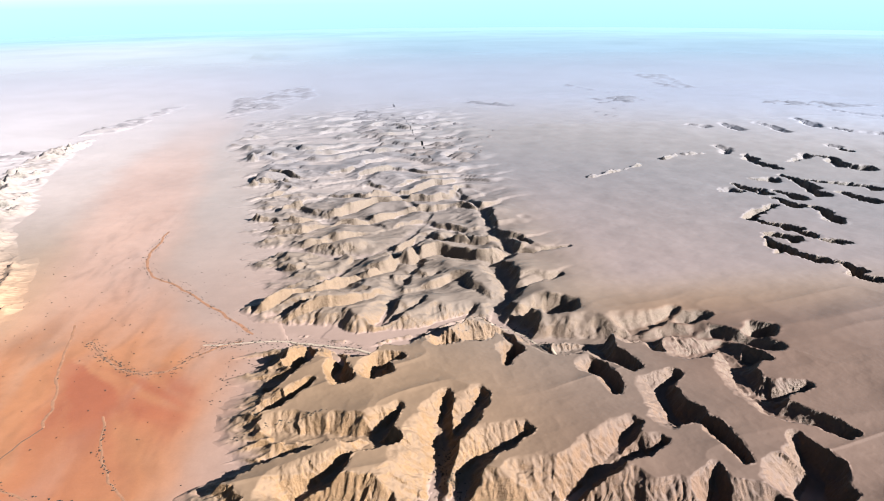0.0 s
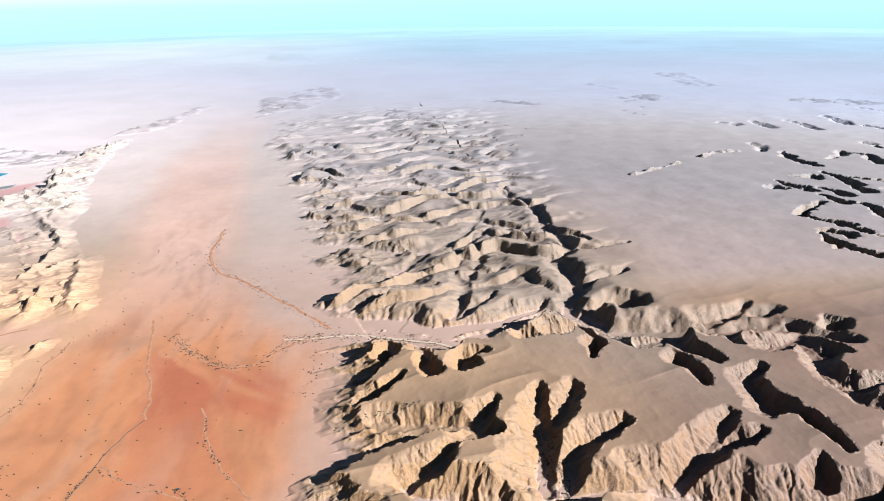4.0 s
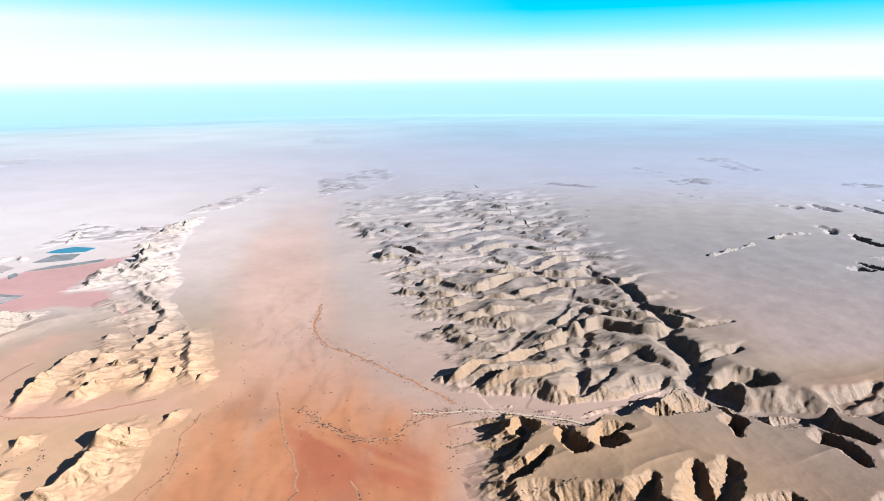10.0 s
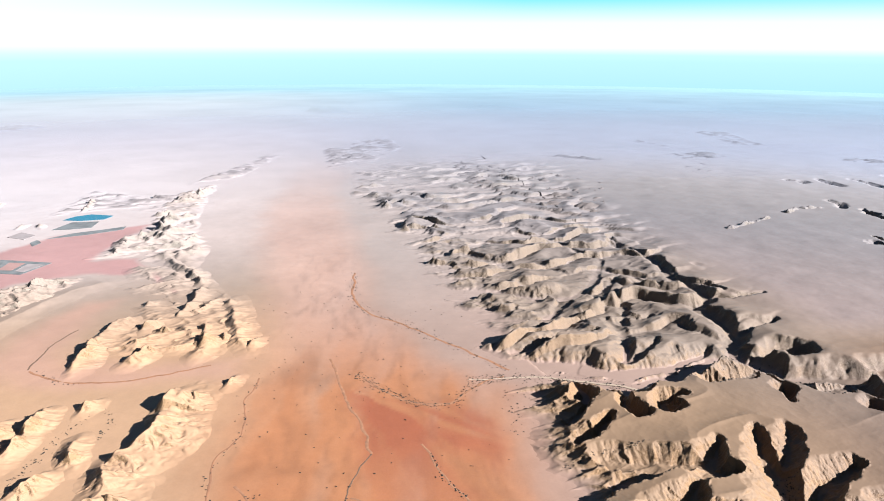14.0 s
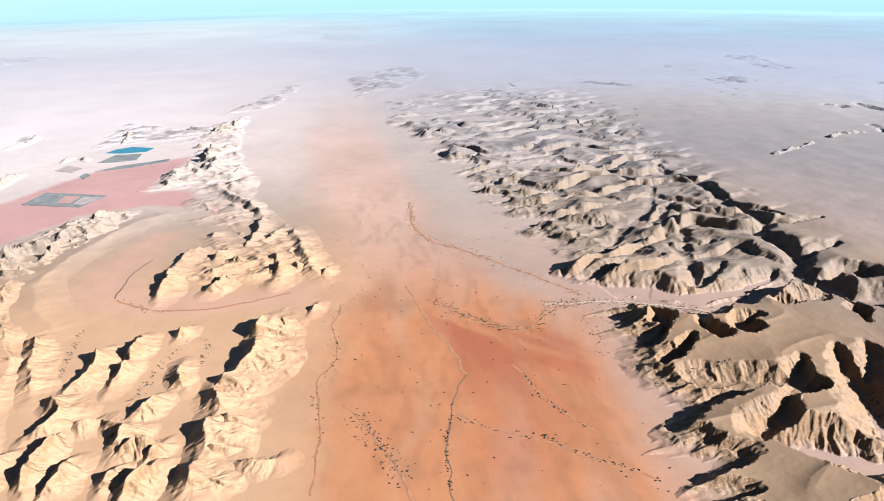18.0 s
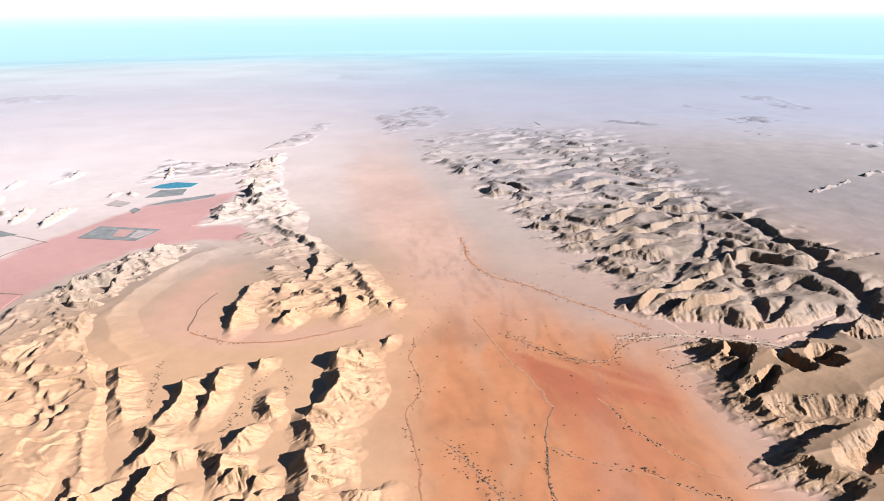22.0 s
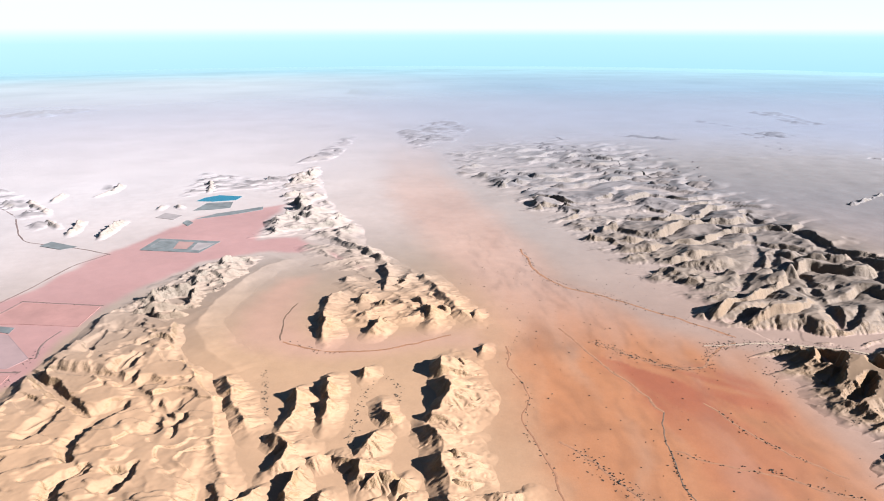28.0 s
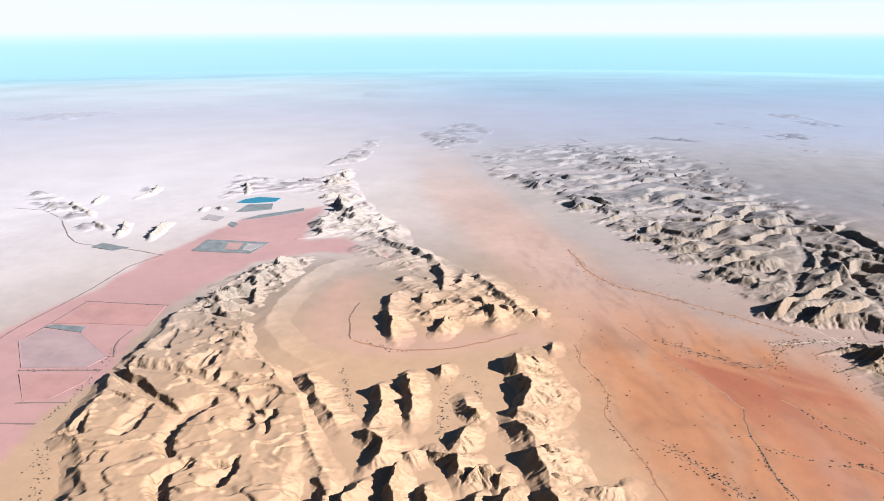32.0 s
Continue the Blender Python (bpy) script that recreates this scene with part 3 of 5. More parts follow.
# hills west of the sand valley and knobs far out
ridge([(-45.8, 207.5, 3.6), (-48.0, 195.2, 4), (-48.3, 188.4, 3.5), (-47.3, 182.2, 4), (-51.1, 173.9, 3.5), (-57.0, 166.7, 3)], 16, 4)
ridge([(-57.0, 166.7, 3), (-53.8, 157.4, 3), (-54.2, 146.1, 3.5), (-55.0, 134.5, 3.5), (-56.3, 124.7, 3.5)], 14, 6)
ridge([(-94.7, 192.5, 4.6), (-94.5, 181.5, 4.2), (-95.6, 174.2, 3.4), (-98.0, 170.4, 2.2)], 7.5, 3.5)
ridge([(-85.4, 200.1, 3.5), (-85.0, 192.3, 3.3), (-85.1, 180.5, 3.0), (-86.2, 170.4, 1.5)], 7, 3)
ridge([(-71.9, 203.6, 3.2), (-73.0, 197.7, 2.5)], 6, 3)
ridge([(-69.0, 182.2, 3.6), (-68.9, 174.4, 3.2), (-66.2, 169.6, 3), (-64.8, 167.9, 2)], 6, 4)
ridge([(-102.5, 169.2, 1.5), (-94.6, 161.0, 3.5), (-95.7, 153.9, 3.2), (-100.0, 151.8, 2.5)], 10, 3.5)
ridge([(-86.2, 139.1, 3.5), (-87.5, 131.8, 3.5), (-88.5, 127.7, 3)], 8, 3)
ridge([(-92.8, 150.0, 3), (-94.1, 140.6, 3.2), (-92.9, 130.0, 3.5)], 7, 3)
ridge([(-73.3, 135.7, 3.8), (-75.7, 128.7, 3.8)], 6, 3.5)
ridge([(-65.0, 134.8, 4), (-68.1, 129.4, 4), (-69.5, 124.6, 4)], 8, 5)
ridge([(-65.2, 144.5, 3.5), (-72.1, 143.4, 3), (-76.9, 140.1, 2.5)], 6, 2.5)
ridge([(-65.0, 141.6, 3.5), (-67.4, 136.9, 3)], 5, 3)
ridge([(-36.2, 133.9, 3.2), (-42.2, 133.5, 2.5), (-47.7, 134.2, 1.2)], 8, 2)
ridge([(-29.8, 215.7, 2.5), (-31.5, 208.6, 2)], 5, 2.2)
ridge([(-82.6, 155.6, 2.5), (-75.6, 149.7, 3.2), (-77.5, 140.7, 3)], 9, 3)
ridge([(-84.9, 156.1, 2.4), (-91.1, 153.7, 2)], 8, 2)
ridge([(-70.4, 164.2, 3), (-73.0, 157.8, 2.8), (-78.9, 154.5, 2)], 6, 3)
ridge([(-100.8, 144.1, 3), (-105.5, 139.1, 4), (-107.5, 131.6, 4)], 9, 4)
ridge([(-48.0, 189.3, 3), (-37.1, 187.5, 1)], 5, 3)
ridge([(-49.5, 175.2, 3), (-39.2, 173.7, 1)], 5, 3)
ridge([(-53.3, 163.1, 3), (-41.3, 160.4, 0.8)], 5, 3)
ridge([(-53.6, 151.9, 3), (-42.2, 149.5, 0.8)], 5, 3)
ridge([(-54.5, 139.3, 3.2), (-45.2, 140.0, 0.8)], 5, 3)
ridge([(-118.7, 204.6, 2.5), (-112.9, 184.6, 3), (-107.3, 169.7, 2)], 8, 5)
ridge([(-41.3, 205.4, 3.2), (-37.9, 195.0, 1.2)], 7, 4)
ridge([(-77.7, 292.8, 3), (-78.0, 285.6, 2.5)], 8, 4)
ridge([(-80.2, 275.8, 2.5), (-85.5, 267.0, 2.5), (-87.6, 256.0, 3), (-87.4, 241.3, 3.5), (-87.1, 227.3, 2.5)], 9, 3.5)
ridge([(-68.4, 272.9, 3), (-71.9, 260.9, 3)], 7, 3.5)
ridge([(-60.1, 256.3, 3), (-66.4, 260.7, 2)], 6, 3)
ridge([(-64.5, 243.5, 3.5), (-67.0, 235.6, 3), (-71.4, 230.2, 1.2)], 8, 3.5)
ridge([(-48.3, 263.8, 3), (-46.0, 246.4, 4), (-45.1, 239.3, 3.5), (-47.8, 234.1, 2)], 10, 5)
ridge([(-59.4, 310.4, 3), (-59.2, 288.2, 3.2), (-62.0, 272.0, 3)], 9, 4)
ridge([(-89.8, 364.8, 2), (-77.7, 343.1, 2.5), (-67.6, 330.7, 3), (-59.6, 312.1, 3)], 8, 5)
ridge([(-43.5, 292.5, 2.2), (-39.6, 274.8, 2), (-32.7, 243.2, 2.2), (-29.4, 238.5, 1.2)], 10, 5)
ridge([(-39.0, 253.5, 2.5), (-39.0, 243.4, 2)], 6, 3)
ridge([(-26.1, 247.2, 2), (-28.3, 239.6, 1.6)], 6, 3)
ridge([(-57.5, 263.2, 2.5), (-51.8, 250.6, 2.5), (-42.3, 239.6, 1.5)], 9, 4)
ridge([(290.1, 402.6, 4.4), (277.0, 394.3, 4.6), (259.0, 383.5, 4.2), (241.2, 374.1, 3.2)], 6, 5)
ridge([(348.7, 429.0, 3.0), (327.5, 428.2, 2.8), (308.3, 413.9, 3.2)], 6, 5)
ridge([(-104.1, 324.8, 0.9), (-117.5, 312.7, 1.2), (-126.6, 292.4, 1.4), (-133.9, 267.9, 1.4), (-136.6, 245.8, 1.3), (-127.3, 225.2, 1.0), (-114.3, 207.1, 0.6)], 11, 20)
ridge([(-287.6, 470.0, 2.7), (-268.3, 444.8, 2.2)], 5, 2.6)
ridge([(-255.7, 416.3, 2.9), (-244.0, 402.6, 2.3)], 5, 2.6)
ridge([(-234.9, 413.8, 3.6), (-231.8, 385.3, 2.9)], 5, 2.6)
ridge([(-210.6, 411.4, 3.6), (-211.7, 394.1, 2.9), (-213.2, 375.6, 2.9)], 5, 2.6)
ridge([(-273.3, 490.0, 2.7), (-272.7, 470.6, 2.2)], 5, 2.6)
ridge([(-241.6, 515.9, 2.9), (-242.2, 494.4, 2.3), (-248.3, 482.5, 2.3)], 5, 2.6)
ridge([(-178.1, 515.2, 2.9), (-172.7, 482.9, 2.3)], 5, 2.6)
ridge([(-269.4, 448.2, 2.7), (-263.7, 435.4, 2.2)], 5, 2.6)
ridge([(-195.5, 446.5, 2.2), (-196.2, 438.4, 1.7)], 5, 2.6)
ridge([(-186.5, 445.0, 2.2), (-181.9, 436.1, 1.7)], 5, 2.6)
TABLE = [(57, 104), (60, 115), (56, 128), (60.8, 140), (63.7, 151.5), (63.9, 163.7), (66.7, 176.8), (67.3, 195), (61, 220), (59.9, 239),
         (57.6, 268), (52.4, 296), (45.6, 334), (39.5, 375), (42, 386), (26.7, 461), (9.2, 532), (12, 622), (55, 679), (200, 760), (800, 800),
         (1000, 300), (700, 84), (57, 84)]
WEST_TABLE = [(-138.4, 250.2), (-136.6, 228.7), (-123.5, 207.4), (-114.7, 185.9), (-110.3, 166.1), (-106, 152), (-104, 133), (-110, 105), (-215, 105), (-180.3, 145.1),
              (-176.5, 153), (-183.3, 168.1), (-189, 177), (-187.1, 191.6), (-186, 206.8), (-184, 222.1), (-180.8, 239.6), (-178.1, 259.9), (-171.5, 273.6), (-155.2, 259.4)]


def lay(col, other, m):
    return col + (np.array(other) - col) * np.clip(m, 0, 1)[..., None]


def crag_haze_tint(x, y):
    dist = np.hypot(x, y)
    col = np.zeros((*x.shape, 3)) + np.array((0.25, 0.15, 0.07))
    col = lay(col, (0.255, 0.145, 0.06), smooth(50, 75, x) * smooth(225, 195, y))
    # darker brown-red southeast, partly the view's corner darkening put into the rock
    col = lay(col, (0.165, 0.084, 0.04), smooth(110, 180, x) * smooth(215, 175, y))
    # farther out the rock greys, then blues: distance haze in its colour
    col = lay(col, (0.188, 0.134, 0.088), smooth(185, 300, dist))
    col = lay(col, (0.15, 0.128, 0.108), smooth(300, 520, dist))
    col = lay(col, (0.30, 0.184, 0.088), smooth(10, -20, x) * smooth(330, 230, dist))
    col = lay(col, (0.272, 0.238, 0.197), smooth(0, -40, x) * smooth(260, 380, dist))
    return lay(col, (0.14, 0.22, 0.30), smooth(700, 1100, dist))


def sand_haze_tint(x, y):
    dist = np.hypot(x, y)
    col = np.zeros((*x.shape, 3)) + np.array((0.30, 0.207, 0.136))
    col = lay(col, (0.25, 0.16, 0.092), smooth(52, 78, x) * smooth(225, 195, y))
    col = lay(col, (0.265, 0.2, 0.176), smooth(150, 215, x) * smooth(190, 230, y))
    # the southeast sand is darkened too, partly vignette painted in
    col = lay(col, (0.15, 0.09, 0.06), smooth(110, 180, x) * smooth(215, 175, y))
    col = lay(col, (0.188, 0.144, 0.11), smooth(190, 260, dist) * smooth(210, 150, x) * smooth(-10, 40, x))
    # beyond here the sand tint carries painted haze, greyer and paler
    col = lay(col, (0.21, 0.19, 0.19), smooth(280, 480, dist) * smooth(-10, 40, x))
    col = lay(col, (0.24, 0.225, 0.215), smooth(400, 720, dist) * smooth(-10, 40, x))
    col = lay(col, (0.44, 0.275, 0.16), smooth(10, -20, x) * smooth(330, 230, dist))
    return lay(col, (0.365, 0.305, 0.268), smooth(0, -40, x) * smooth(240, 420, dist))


def hogback(x, y, grain, seed, octaves=5, stretch=1):
    """Ridges with a steep shaded face and a longer sunlit back."""
    lean = 0.26 / grain
    if stretch:
        x, y = x * 0.72 + 0.1 * y, y * 1.3 - 0.2 * x
    r = ridged(x * grain, y * grain, seed, 2)
    return ridged((x + lean * SUN_WAY[0] * (r - 0.5)) * grain, (y + lean * SUN_WAY[1] * (r - 0.5)) * grain, seed, octaves)


def cuesta(x, y, pitch, seed):
    """Beds that dip to the north: a steep face to the south and a long smooth back, 0 to 1."""
    v = (0.97 * y - 0.24 * x) * pitch + 1.15 * fbm(x * 0.024, y * 0.024, seed, 4)
    f = v - np.floor(v)
    return smooth(0, 0.14, f) * (1 - f) ** 0.8 * np.clip(0.62 + 0.95 * fbm(x * 0.034, y * 0.034, seed + 9, 3), 0.05, 1.15)


def table_fade(x, y):
    return smooth(700, 560, y - 0.15 * x) * smooth(640, 520, x)


def table_top(x, y):
    top = np.clip(6.8 - 0.0262 * (y - 215), 1.6, 6.8)
    west = smooth(60, 105, x + 0.10 * (y - 130))
    near = smooth(230, 190, y)
    top = top * (1 - near * 0.38 * (1 - west)) * (1 - 0.36 * smooth(200, 212, y) * smooth(172, 150, x) * smooth(420, 330, y))
    rough = smooth(190, 140, x - 0.1 * y + 20) * smooth(195, 230, y)
    top = top + 0.5 * fbm(x * 0.035, y * 0.035, 21, 4)
    top = top + smooth(215, 190, y) * 1.8 * (hogback(x, y, 0.03, 39, 2) - 0.5)
    west_rim = smooth(120, 80, x + 0.12 * (y - 220))
    top = top + rough * ((5.2 - 1.8 * smooth(380, 520, y)) * (cuesta(x, y, 0.043, 33) - 0.3) + (3.2 + 3.0 * west_rim) * (np.minimum(hogback(x, y, 0.044, 33, 4), 0.69) - 0.56))
    top = top + rough * (0.5 * (hogback(x, y, 0.1, 37, 4) - 0.55) + 3.5 * west_rim * (hogback(x, y, 0.075, 45, 3) - 0.55))
    return np.maximum(top, 0.4) * table_fade(x, y)


def table_height(x, y):
    top = table_top(x, y)
    sd, run = inside(x, y, TABLE)
    sd = sd + 3.5 * fbm(x * 0.08, y * 0.08, 41, 4) + 17 * (ridged(x * 0.028, y * 0.085, 43, 3) - 0.66)
    sd = sd + (ribs(run, x, y, 44, sd) - 0.5) * 2.5 * smooth(0, 3, sd)
    spread = 15 + 6 * fbm(x * 0.04, y * 0.04, 47, 2)
    h = top * wall((sd + 2) / spread)
    h = carve(h, top, x, y, VALLEYS, 100)
    h = carve(h, top, x, y, CANYONS, 300, 1.2, 4.5, 0.12, 0.7, 0.08)
    slope = smooth(0.04, 0.3, h / np.maximum(top, 0.2)) * (1 - 0.9 * smooth(0.75, 0.99, h / np.maximum(top, 0.2)))
    h = h + slope * (1.0 - 0.5 * smooth(195, 215, y)) * (ridged(x * 0.17, y * 0.17, 63, 4) - 0.6)
    h = h + 0.04 * fbm(x * 0.5, y * 0.5, 61, 3) * smooth(0.0, 0.4, h)
    return np.where((sd > 3) & (np.abs(h) < 0.08) & (table_fade(x, y) > 0.005), 0.08, h)


def west_height(x, y):
    level = 0.5 + 0.25 * fbm(x * 0.1, y * 0.1, 73, 3) + 1.0 * (hogback(x, y, 0.045, 71, 2, 0) - 0.5)
    for pitch, tall, seed in ((4.2, 0.62, 71), (3.0, 0.5, 77)):
        steps = pitch * (fbm(x * 0.024 + 0.011 * y, y * 0.032, seed, 5) + 0.6)
        level = level + tall * (np.floor(steps) + smooth(0.86, 1.0, steps - np.floor(steps)))
    top = level
    top = np.maximum(top, 0.3)
    sd, run = inside(x, y, WEST_TABLE)
    sd = sd + 2.0 * fbm(x * 0.09, y * 0.09, 75, 4)
    h = top * wall((sd + 1) / 6.5)
    return carve(h, top, x, y, WEST_VALLEYS, 400) + 0.08 * fbm(x * 0.5, y * 0.5, 76, 3)


# hues of the plain, with haze put into the far ones
FAN = [(14, 205), (24, 196), (34, 190), (52, 186), (56, 170), (54, 150), (50, 105), (10, 105), (13, 150), (12, 180)]
FIELDS = [(-198.9, 170), (-185.2, 214), (-185.6, 226.4), (-179.2, 268), (-151.2, 325.5), (-121.7, 339.2), (-89.5, 337.3), (-68.5, 307.6), (-101.3, 364.6), (-126, 363),
          (-116.2, 437.5), (-163.8, 416), (-199.5, 346.8), (-232.4, 261.8), (-250, 180)]
BASIN = [(-30, 218), (-60, 214), (-100, 218), (-118, 235), (-118, 270), (-104, 300), (-92, 300), (-98, 262), (-92, 236), (-60, 228), (-30, 230)]
VALLEY = [(-30, 95), (-22, 150), (-25, 200), (-15, 240), (-30, 330), (-45, 480), (-30, 700), (10, 640), (0, 520), (15, 330), (14, 280), (35, 220), (58, 190), (58, 150), (52, 95)]


def soil_haze_color(x, y):
    wx, wy = x + 6 * fbm(x * 0.04, y * 0.04, 91, 4), y + 6 * fbm(x * 0.04, y * 0.04, 95, 4)
    col = np.zeros((*x.shape, 3)) + np.array((0.33, 0.225, 0.175))
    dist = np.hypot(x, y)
    # with distance, haze is put into the soil colour: pale, then bluish
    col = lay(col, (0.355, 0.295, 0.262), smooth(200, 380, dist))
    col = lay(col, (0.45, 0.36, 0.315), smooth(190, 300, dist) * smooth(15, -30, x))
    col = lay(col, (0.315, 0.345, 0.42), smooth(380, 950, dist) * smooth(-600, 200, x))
    # the far west is whitened, haze and glare painted into its colour
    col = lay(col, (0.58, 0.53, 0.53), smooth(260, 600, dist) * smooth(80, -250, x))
    col = col + (sand_haze_tint(x, y) - col) * (smooth(45, -40, x) * smooth(420, 300, dist))[..., None]
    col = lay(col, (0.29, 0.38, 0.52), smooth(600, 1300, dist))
    sd, _ = inside(wx, wy, VALLEY)
    col = lay(col, (0.375, 0.158, 0.067), smooth(-20, 14, sd) * (0.25 * smooth(560, 330, y) + 0.75 * smooth(330, 160, y)) * (0.92 + 0.5 * fbm(wx * 0.11 - wy * 0.02, wy * 0.02, 97, 4)))
    col = lay(col, (0.46, 0.30, 0.24), smooth(-14, 10, sd) * smooth(190, 300, y) * smooth(760, 330, y) * 0.6)
    sd, _ = inside(wx, wy, BASIN)
    col = lay(col, (0.46, 0.272, 0.2), smooth(-8, 8, sd) * 0.7)
    braid = np.abs(2 * vnoise(wx * 0.2 - wy * 0.02, wy * 0.035, 99) - 1) * 0.6 + np.abs(2 * vnoise(wx * 0.42 + wy * 0.05, wy * 0.06, 102) - 1) * 0.4
    col = col * (1 + 0.2 * (smooth(0.0, 0.45, braid) - 0.62) * smooth(-10, 10, inside(wx, wy, VALLEY)[0]) * smooth(420, 300, y))[..., None]
    sd, _ = inside(wx, wy, FAN)
    turn, run = np.arctan2(208 - wy, wx - 10), np.hypot(wx - 10, wy - 208)
    streak = fbm(turn * 7, run * 0.012, 98, 4)
    col = lay(col, (0.305, 0.086, 0.036), smooth(-6, 5, sd) * np.clip(0.55 + 1.1 * streak, 0.05, 0.9) * (0.42 + 0.58 * smooth(146, 176, wy)) * smooth(88, 52, run + 0.5 * (wx - 10) - 28))
    sd, _ = inside(wx, wy, FIELDS)
    col = lay(col, (0.42, 0.228, 0.212), smooth(-3, 3, sd) * 0.9)
    return col


NW_HILLS = [(-173.8, 273.9), (-166, 298.2), (-150.7, 322.6), (-124.3, 336.5), (-109.8, 330.7), (-117.4, 311.9), (-128.6, 287), (-137.9, 262.6), (-144.4, 246.8), (-159.6, 249.1)]
FAR_RANGE = [(-130.8, 365.7), (-116, 433.5), (-125.4, 477.7), (-120, 559), (-97, 568), (-86.5, 438.8), (-68.3, 381.2), (-63.3, 292), (-79.5, 306.4), (-89, 349), (-113.7, 363.2)]


def rolling_height(x, y, outline, top, grain, seed):
    sd, _ = inside(x, y, outline)
    sd = sd + 3 * fbm(x * 0.06, y * 0.06, seed, 3)
    knob = np.clip(1.7 * hogback(x, y, grain, seed + 5) - 0.62, 0, 1) ** 1.15
    return -0.04 + top * smooth(-1, 10, sd) * (0.01 + 1.2 * knob * (0.5 + fbm(x * grain * 0.5, y * grain * 0.5, seed + 8, 2) + 0.4))


def pieces_of(mask):
    """Parts a mask of cells into connected pieces: numbers from 1, and the number of cells of each."""
    label = np.zeros(mask.shape, np.int32)
    boss, last = [0], []
    def find(i):
        while boss[i] != i:
            boss[i] = boss[boss[i]]
            i = boss[i]
        return i
    for r, row in enumerate(mask):
        edge = np.flatnonzero(np.diff(np.concatenate([[0], row.astype(np.int8), [0]])))
        here = []
        for a, e in zip(edge[::2], edge[1::2]):
            mine = 0
            for la, le, name in last:
                if la < e and a < le:
                    root = find(name)
                    if mine and mine != root:
                        boss[root] = mine
                    else:
                        mine = root
            if not mine:
                mine = len(boss)
                boss.append(mine)
            here.append((a, e, mine))
            label[r, a:e] = mine
        last = here
    flat = np.array([find(i) for i in range(len(boss))])
    names, label = np.unique(flat[label], return_inverse=True)
    label = label.reshape(mask.shape) + (0 if names[0] == 0 else 1)
    return label, np.bincount(label.ravel())


def terrain(name, label, category, x, y, h, keep, parts, group="", soil=None):
    """A landform on an empty at its middle, in pieces by steepness and height."""
    z = base_level(x, y) + h - 0.05
    n = grid_normals(x, y, z)
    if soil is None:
        soil = sand_haze_tint(x, y)
        # low edges take the plain's colour, far land its painted haze as well
        soil = soil + (soil_haze_color(x, y) - soil) * np.maximum(smooth(480, 800, np.hypot(x, y)), smooth(1.3, 0.1, np.abs(h)))[..., None]
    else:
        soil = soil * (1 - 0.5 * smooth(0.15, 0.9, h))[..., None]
    crag = crag_haze_tint(x, y)
    up = n[..., 2]
    up = (up[:-1, :-1] + up[1:, :-1] + up[:-1, 1:] + up[1:, 1:]) / 4
    for _ in range(10):
        p = np.pad(up, 1, mode="edge")
        up = (p[:-2, 1:-1] + p[2:, 1:-1] + p[1:-1, :-2] + p[1:-1, 2:] + p[1:-1, 1:-1]) / 5
    tall = (h[:-1, :-1] + h[1:, 1:]) / 2
    which, sizes = pieces_of(keep)
    keep = keep & (sizes[which] >= min(140, int(sizes[1:].max())))
    root = new(name)
    root.location = (float(x[:-1, :-1][keep].mean()), float(y[:-1, :-1][keep].mean()), float(z[:-1, :-1][keep].min()))
    tagged(root, label, category, group)
    rest = keep.copy()
    for piece, piece_label, low, high, floor, roof in parts[1:] + parts[:1]:
        k = rest & (up >= low) & (up < high) & (tall >= floor) & (tall < roof)
        if piece == parts[0][0]:
            k = rest
        if not k.any():
            continue
        which, sizes = pieces_of(k)
        large = [i for i in np.argsort(-sizes) if i > 0 and sizes[i] >= 260][:24]
        chosen = [which == i for i in large]
        if piece == parts[0][0]:
            small = k & ~np.isin(which, large)
            if small.any():
                chosen.append(small)
        for m in chosen:
            rest &= ~m
            loose = piece == parts[0][0] and m is chosen[-1] and len(chosen) > len(large)
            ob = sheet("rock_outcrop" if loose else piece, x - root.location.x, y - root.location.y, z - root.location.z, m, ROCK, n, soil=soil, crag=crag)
            ob.parent = root
            if loose:
                tagged(ob, "scattered small rock outcrops", kind="stuff")
            elif piece_label:
                tagged(ob, piece_label)
    return root


def land(name, label, category, height, box, step, mask=None, bench=2.2, soil=None, rills=0.32):
    x, y = fan_grid(*box, step)
    h = gullies(x, y, height(x, y), 7, rills)
    keep = cells_over(np.abs(h), 0.06)
    if mask is not None:
        keep &= mask(x, y)[:-1, :-1]
    steep = 0.86
    return terrain(name, label, category, x, y, h, keep, [
        ("cliff_face", "steep gullied bare rock face", -1, steep, -99, 99), ("valley_floor", "flat gravelly valley floor", steep, 2, -99, bench),
        ("table_top", "smooth sandy gravel top", steep, 2, bench, 99)], soil=soil(x, y) if soil else None)


BACKDROP_GLOW = 0.205

# the rocky tableland, in blocks parted by the dry river and the canyon
def south_of_river(x, y):
    line = np.interp(x, [50, 68, 90, 108, 129, 142, 152, 160, 174, 202, 231, 300], [203, 204, 198, 188, 191, 199, 201, 186, 183, 178, 160, 150])
    return y < line


def west_of_canyon(x, y):
    return x < np.interp(y, [200, 217, 241, 253, 275, 303, 333, 355, 400, 700], [150, 158.5, 160, 166, 169, 168.5, 166, 162, 158, 150])


land("rocky_tableland", "tan rocky tableland with gullied cliffs and deep shaded valleys", "mountain", table_height, (40, 300, 88, 206), 0.002, south_of_river)
land("rocky_tableland", "grey-tan dissected rocky range with spurs along a sand plain", "mountain", table_height, (-2, 176, 184, 430), 0.002,
     lambda x, y: ~south_of_river(x, y + 1.2) & west_of_canyon(x - 1.2, y), rills=0.5)
